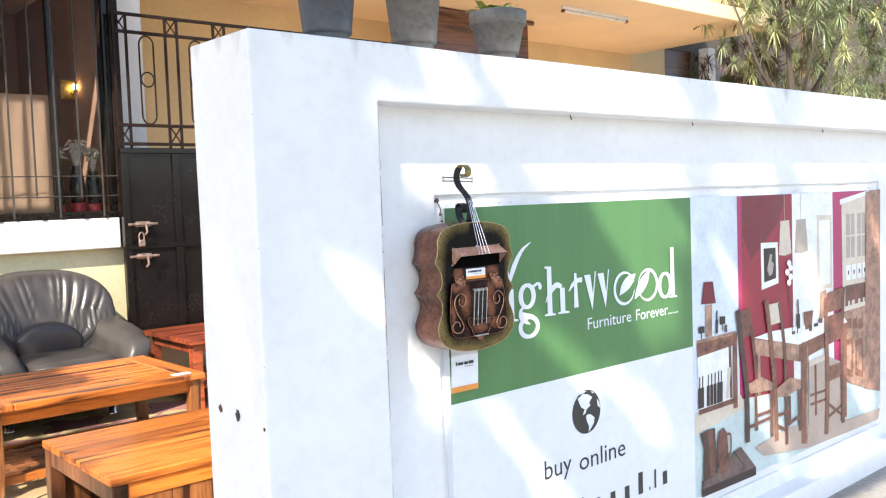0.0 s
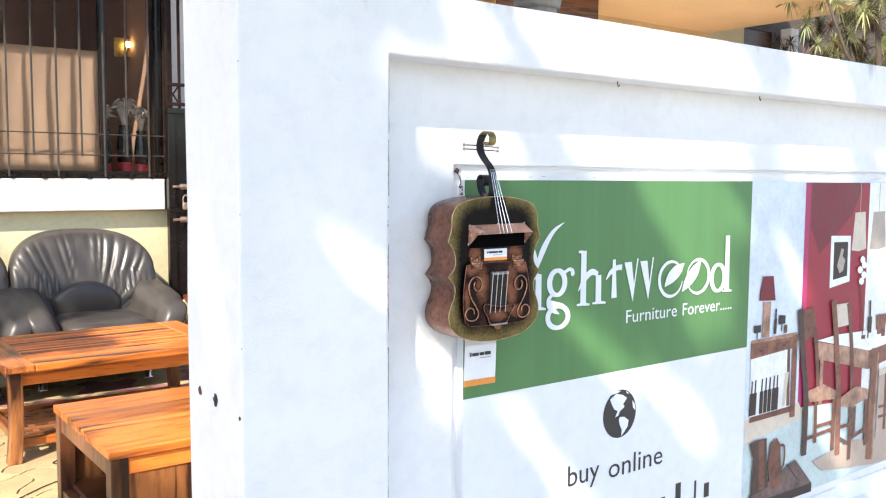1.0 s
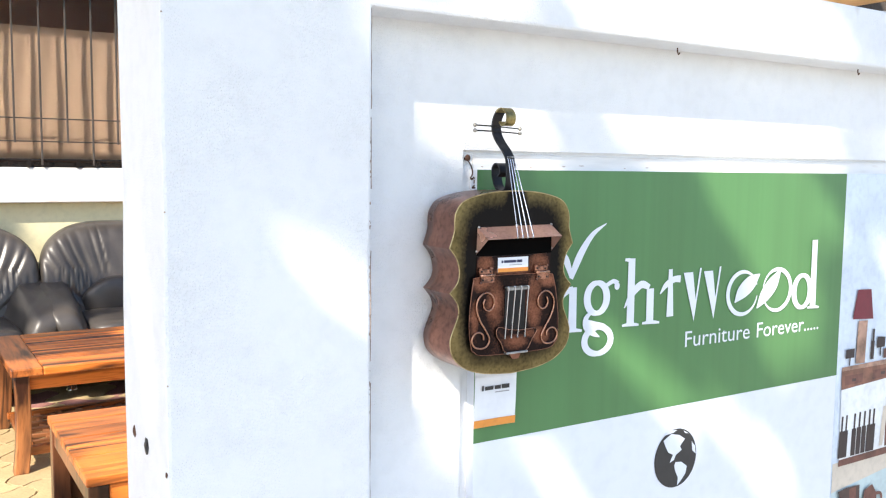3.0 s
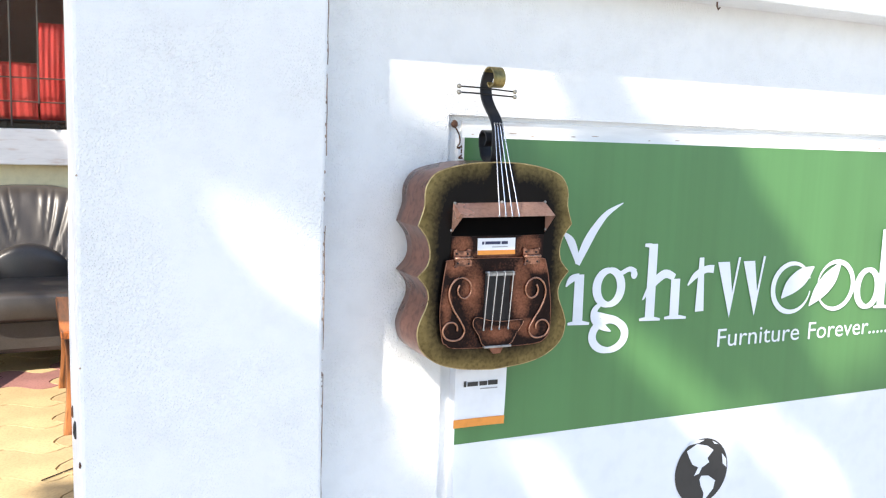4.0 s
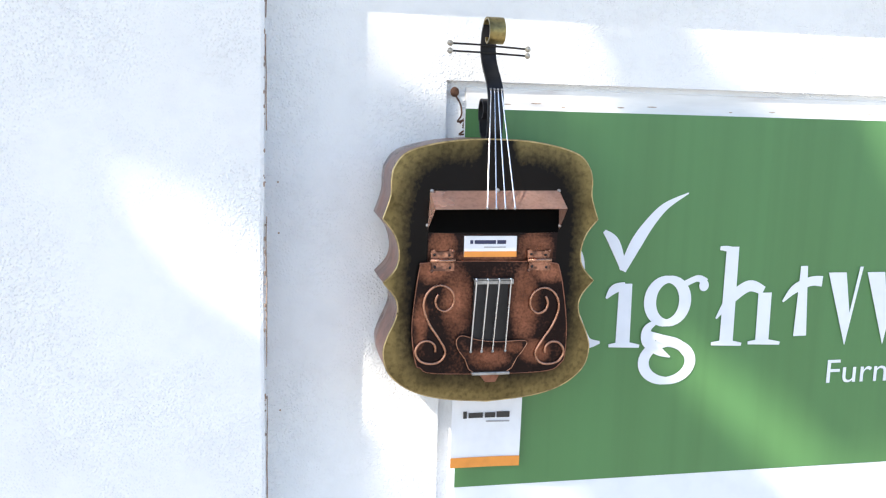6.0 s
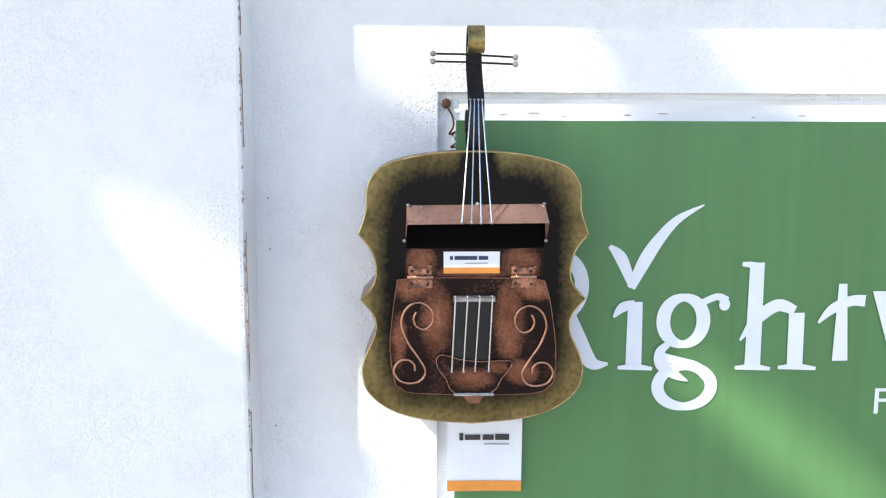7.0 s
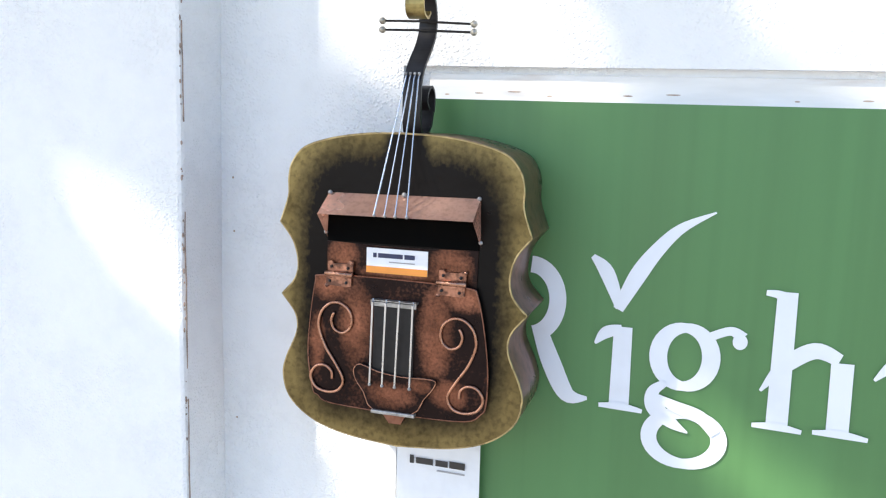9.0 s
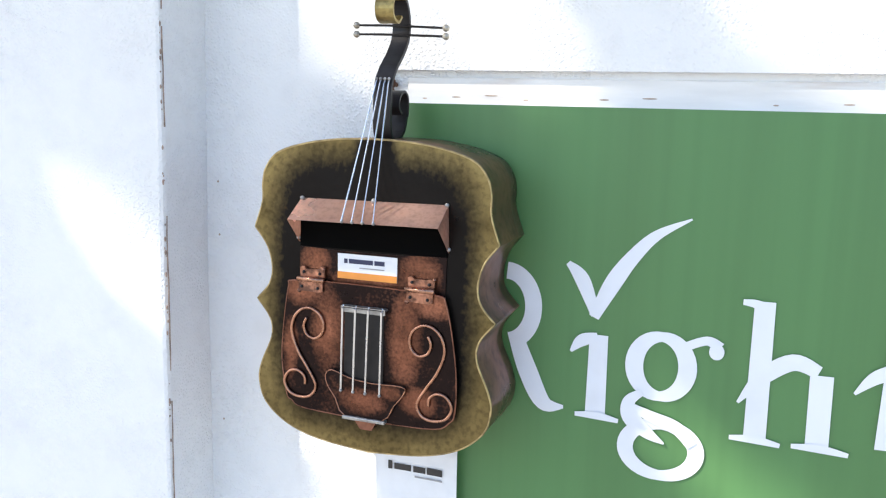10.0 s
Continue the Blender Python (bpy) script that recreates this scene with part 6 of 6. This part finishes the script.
courtyard()
house()
gate()
veranda()
SOFA_Y = 6.06
first = sofa(1.852, SOFA_Y)
copy_thing(first, pose(0.93, SOFA_Y, 0, 0, 0, 2))
copy_thing(first, pose(-0.02, 5.45, 0, 0, 0, 68))
coffee_table()
cube_table()
red_table()
cord = thing("cable", (0, 0, 0), "thin black cable lying on the paving", "cable")
part("wire", tube(smooth_path([(0.95, 4.0, 0.020), (1.10, 4.12, 0.020), (1.22, 4.20, 0.020), (1.30, 4.34, 0.020), (1.22, 4.44, 0.020), (1.36, 4.50, 0.020), (1.62, 4.46, 0.020)], 8), 0.0024, 6), M_GATE, cord)


# ---- pots and trees ----
def pots():
    def one(x, rb, rt, h, m, label, leafy):
        p = thing("flower_pot", (x, 1.855, WTOP + 0.001), label, "flower pot", "pots along the wall")
        part("foot", lathe([(rb * 0.86, 0.0), (rb * 0.86, 0.018)], 28), m, p)
        part("pot", lathe([(rb, 0.018), (rb * 1.01, 0.026), (rt * 0.91, h - 0.042), (rt * 0.95, h - 0.041), (rt * 1.0, h - 0.036), (rt * 1.02, h), (rt * 0.94, h), (rt * 0.90, h - 0.02)], 32), m, p, "", True)
        part("soil", lathe([(rt * 0.90, h - 0.03), (rt * 0.90, h - 0.018)], 24), M_SOIL, p)
        if leafy:
            rnd = random.Random(7)
            vs, fs = [], []
            for k in range(26):
                a = rnd.uniform(0, 6.28)
                blade_leaf(vs, fs, Vector((rnd.uniform(-0.03, 0.05), rnd.uniform(-0.03, 0.03), h - 0.02)), Vector((math.cos(a) * 0.7, math.sin(a) * 0.7, rnd.uniform(0.7, 1.8))).normalized(), Vector((0, 0, 1)), rnd.uniform(0.09, 0.15), 0.034, 0.5)
            leaf_mesh("leaves", vs, fs, M_LEAFYEL, p, "fresh yellow-green leaves")
    one(1.264, 0.061, 0.087, 0.225, M_POTBLUE, "blue-grey plastic flower pot on the wall top", False)
    one(1.547, 0.061, 0.083, 0.195, M_POTGREY, "dusty grey flower pot on the wall top", False)
    one(1.872, 0.060, 0.084, 0.140, M_POTGREY, "dusty grey flower pot with young green leaves", True)


pots()


def rosette_tree():
    """A tree of stiff narrow leaf rosettes beyond the wall."""
    t = thing("tree", (11.0, 5.6, 0), "tree with tufts of long narrow green leaves behind the wall", "tree")
    rnd = random.Random(11)
    limbs = bmesh.new()
    sets = {"g": ([], []), "y": ([], []), "d": ([], []), "b": ([], [])}
    for k in range(520):
        # back tufts are added in dark leaf colours to paint the crown's shaded depth
        back = k >= 300
        c = Vector((rnd.uniform(0.5 if back else -0.55, 3.6), rnd.uniform(1.0, 2.6) if back else rnd.uniform(-0.7, 1.0), 0))
        c.z = rnd.uniform(2.45, 3.0 if back and c.x < 1.5 else 4.9) + 0.08 * abs(c.x)
        if c.x < 0.1 and c.z < 3.3 and rnd.random() < 0.85:
            c.z += 0.9
        axis = Vector((rnd.uniform(-0.6, 0.6), rnd.uniform(-0.9, 0.2), rnd.uniform(0.2, 1))).normalized()
        tube([tuple(c - axis * 0.16 + Vector((0, 0, -0.02))), tuple(c)], [0.008, 0.006], 5, limbs)
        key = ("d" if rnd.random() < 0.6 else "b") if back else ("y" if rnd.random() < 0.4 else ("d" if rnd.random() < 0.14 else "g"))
        vs, fs = sets[key]
        for i in range(64):
            d = Vector((rnd.gauss(0, 1), rnd.gauss(0, 1), rnd.gauss(0, 1))).normalized()
            d = (d + axis * 0.55).normalized()
            blade_leaf(vs, fs, c, d, Vector((0, 0, 1)), rnd.uniform(0.15, 0.27), 0.0125, 0.4)
    for ex, ey in ((-1.0, 0.3), (1.4, -0.2), (0.3, 0.8), (-0.4, -0.7)):
        part("limb", tube([(0.1, 0, 2.2), (0.5 * ex, 0.5 * ey, 2.9), (ex, ey, 3.9)], [0.035, 0.022, 0.008], 7), M_BARK, t, "", True)
    part("trunk", tube([(0.3, 0.2, 0), (0.25, 0.1, 1.2), (0.1, 0, 2.2), (0, 0, 2.9), (0.15, 0.2, 4.2)], [0.13, 0.11, 0.07, 0.035, 0.01], 10), M_BARK, t, "", True)
    tagged(part("twig_mass", limbs, M_BARK, t), kind="stuff")
    leaf_mesh("crown", *sets["g"], M_TUFT, t, "green leaf tufts")
    leaf_mesh("crown", *sets["y"], M_TUFTYEL, t, "yellow-green young leaf tufts")
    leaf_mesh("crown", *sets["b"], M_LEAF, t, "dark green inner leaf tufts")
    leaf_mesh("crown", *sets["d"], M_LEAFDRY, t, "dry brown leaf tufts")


rosette_tree()


# ---- unseen street tree over the walk, its crown added and cut to dapple the wall ----
# openings in the crown: x, z where the light through them meets the wall, half length, half width, lean in degrees
GAPS = [
    (1.362, 1.096, 0.135, 0.026, -42), (1.515, 0.955, 0.13, 0.058, -90), (1.60, 1.53, 0.175, 0.072, 0), (2.36, 1.53, 0.42, 0.072, 0), (3.20, 1.53, 0.26, 0.07, 0), (4.0, 1.53, 0.36, 0.07, 0),
    (1.65, 1.68, 0.075, 0.08, 0), (2.30, 1.67, 0.49, 0.09, 0), (3.20, 1.67, 0.17, 0.09, 0), (4.25, 1.67, 0.56, 0.09, 0),
    # the opening at 1.79, 1.112 is cut to brighten the letterbox hood
    (2.53, 1.335, 0.24, 0.11, 0), (2.57, 1.12, 0.25, 0.15, -70), (2.10, 0.935, 0.21, 0.045, -46), (1.80, 0.765, 0.12, 0.04, -48), (2.45, 0.72, 0.25, 0.05, -42), (1.485, 1.26, 0.17, 0.014, -86), (1.79, 1.112, 0.14, 0.050, 0), (0.80, 1.35, 0.30, 0.025, -72),
    (2.0, 0.50, 0.2, 0.05, -50), (3.35, 0.5, 0.3, 0.06, -50), (3.8, 1.0, 0.3, 0.05, -50), (4.2, 0.55, 0.35, 0.08, -50), (3.1, 1.1, 0.2, 0.04, -50), (4.1, 0.12, 0.4, 0.07, 0), (4.45, 1.2, 0.2, 0.05, -60),
]


def in_gap(x, z):
    for gx, gz, hl, hw, a in GAPS:
        c, s = math.cos(radians(a)), math.sin(radians(a))
        u, v = (x - gx) * c + (z - gz) * s, -(x - gx) * s + (z - gz) * c
        if a == 0:
            u += 0.9 * v
        if abs(u / (hl + 0.022)) ** 3 + abs(v / (hw + 0.022)) ** 3 < 1:
            return True
    return False


def street_tree():
    t = thing("street_tree", (-3.2, -2.2, 0), "unseen leafy street tree added to dapple the wall", "tree")
    rnd = random.Random(5)
    limbs = bmesh.new()
    tube([(0, 0, 0), (0.1, 0.1, 1.5), (0.3, 0.5, 3.0), (0.5, 1.0, 4.0)], [0.2, 0.17, 0.14, 0.1], 12, limbs)
    vs, fs = [], []
    k = Vector((1.57, 1.0, -1.74))
    count = 0
    while count < 20000:
        wx, wz = rnd.uniform(0.50, 4.9), rnd.uniform(-0.15, 2.25)
        s = rnd.uniform(1.7, 2.7)
        if in_gap(wx, wz):
            count += 0.3
            continue
        p = Vector((wx, 1.82, wz)) - k * s
        p += Vector((3.2, 2.2, 0))
        d = Vector((rnd.gauss(0, 1), rnd.gauss(0, 1), rnd.gauss(-0.3, 0.6))).normalized()
        blade_leaf(vs, fs, p - d * 0.04, d, -SUN_WAY + 0.5 * Vector((rnd.gauss(0, 1), rnd.gauss(0, 1), rnd.gauss(0, 1))), rnd.uniform(0.07, 0.11), 0.045, 0.1)
        count += 1
    for ex in (-0.4, 0.8, 2.0, 3.0):
        part("limb", tube([(0.4, 0.8, 3.8), (0.5 * ex + 0.3, 1.3, 4.6), (ex, 1.7, 5.2)], [0.06, 0.035, 0.012], 6), M_BARK, t, "", True)
    part("trunk", limbs, M_BARK, t, "", True)
    leaf_mesh("crown", vs, fs, M_LEAF, t, "dense green crown with gaps")


street_tree()


def yard_tree():
    """A lighter unseen crown, added to dapple the sofas, the tables and the sill."""
    t = thing("yard_tree", (-5.4, 3.2, 0), "unseen leafy tree added beside the courtyard to cast dapples", "tree")
    rnd = random.Random(9)
    limbs = bmesh.new()
    tube([(0, 0, 0), (0.2, 0.1, 2.0), (0.8, 0.2, 3.6), (2.0, 0.3, 4.6)], [0.16, 0.14, 0.1, 0.03], 10, limbs)
    vs, fs = [], []
    k = Vector((1.57, 1.0, -1.74))
    n = 0
    # leaves are set only where shade is wanted on the targets
    while n < 3600:
        wx, wz = rnd.uniform(0.2, 2.75), rnd.uniform(0.05, 1.02)
        u = wx * 0.75 + wz
        lit = (math.sin(u * 11.0) > 0.25 and math.sin(wx * 5 - wz * 7) > -0.4) or wx > 1.62
        n += 1
        if lit:
            continue
        p = Vector((wx, 5.9, wz)) - k * rnd.uniform(2.2, 2.9) + Vector((5.4, -3.2, 0))
        d = Vector((rnd.gauss(0, 1), rnd.gauss(0, 1), rnd.gauss(-0.3, 0.6))).normalized()
        blade_leaf(vs, fs, p, d, -SUN_WAY, rnd.uniform(0.09, 0.15), 0.05, 0.1)
    for i in range(2600):
        if i % 2:
            tx, ty, tz = rnd.uniform(0.95, 1.62), rnd.uniform(4.80, 5.40), 0.48
            if math.sin(tx * 24 + ty * 5) > -0.1 and math.sin(ty * 16 - tx * 3) > -0.7:
                continue
        else:
            tx, ty, tz = rnd.uniform(0.70, 1.20), rnd.uniform(2.85, 3.75), rnd.uniform(0.0, 0.40)
            if tx > 1.02 and tz > 0.25 and ty > 3.3:
                continue
        p = Vector((tx, ty, tz)) - k * rnd.uniform(2.2, 2.9) + Vector((5.4, -3.2, 0))
        d = Vector((rnd.gauss(0, 1), rnd.gauss(0, 1), rnd.gauss(-0.3, 0.6))).normalized()
        blade_leaf(vs, fs, p, d, -SUN_WAY, rnd.uniform(0.09, 0.15), 0.05, 0.1)
    for i in range(2200):
        tx, tz = rnd.uniform(0.25, 1.25), rnd.uniform(1.08, 1.40)
        if math.sin((0.9 * tx + tz) * 50) > 0.35 or tx > 1.12 + 0.5 * (1.24 - tz):
            continue
        p = Vector((tx, 6.5, tz)) - k * rnd.uniform(2.4, 2.8) + Vector((5.4, -3.2, 0))
        d = Vector((rnd.gauss(0, 1), rnd.gauss(0, 1), rnd.gauss(-0.3, 0.6))).normalized()
        blade_leaf(vs, fs, p, d, -SUN_WAY, rnd.uniform(0.05, 0.08), 0.028, 0.1)
    part("trunk", limbs, M_BARK, t, "", True)
    leaf_mesh("crown", vs, fs, M_LEAF, t, "green crown with gaps")


yard_tree()
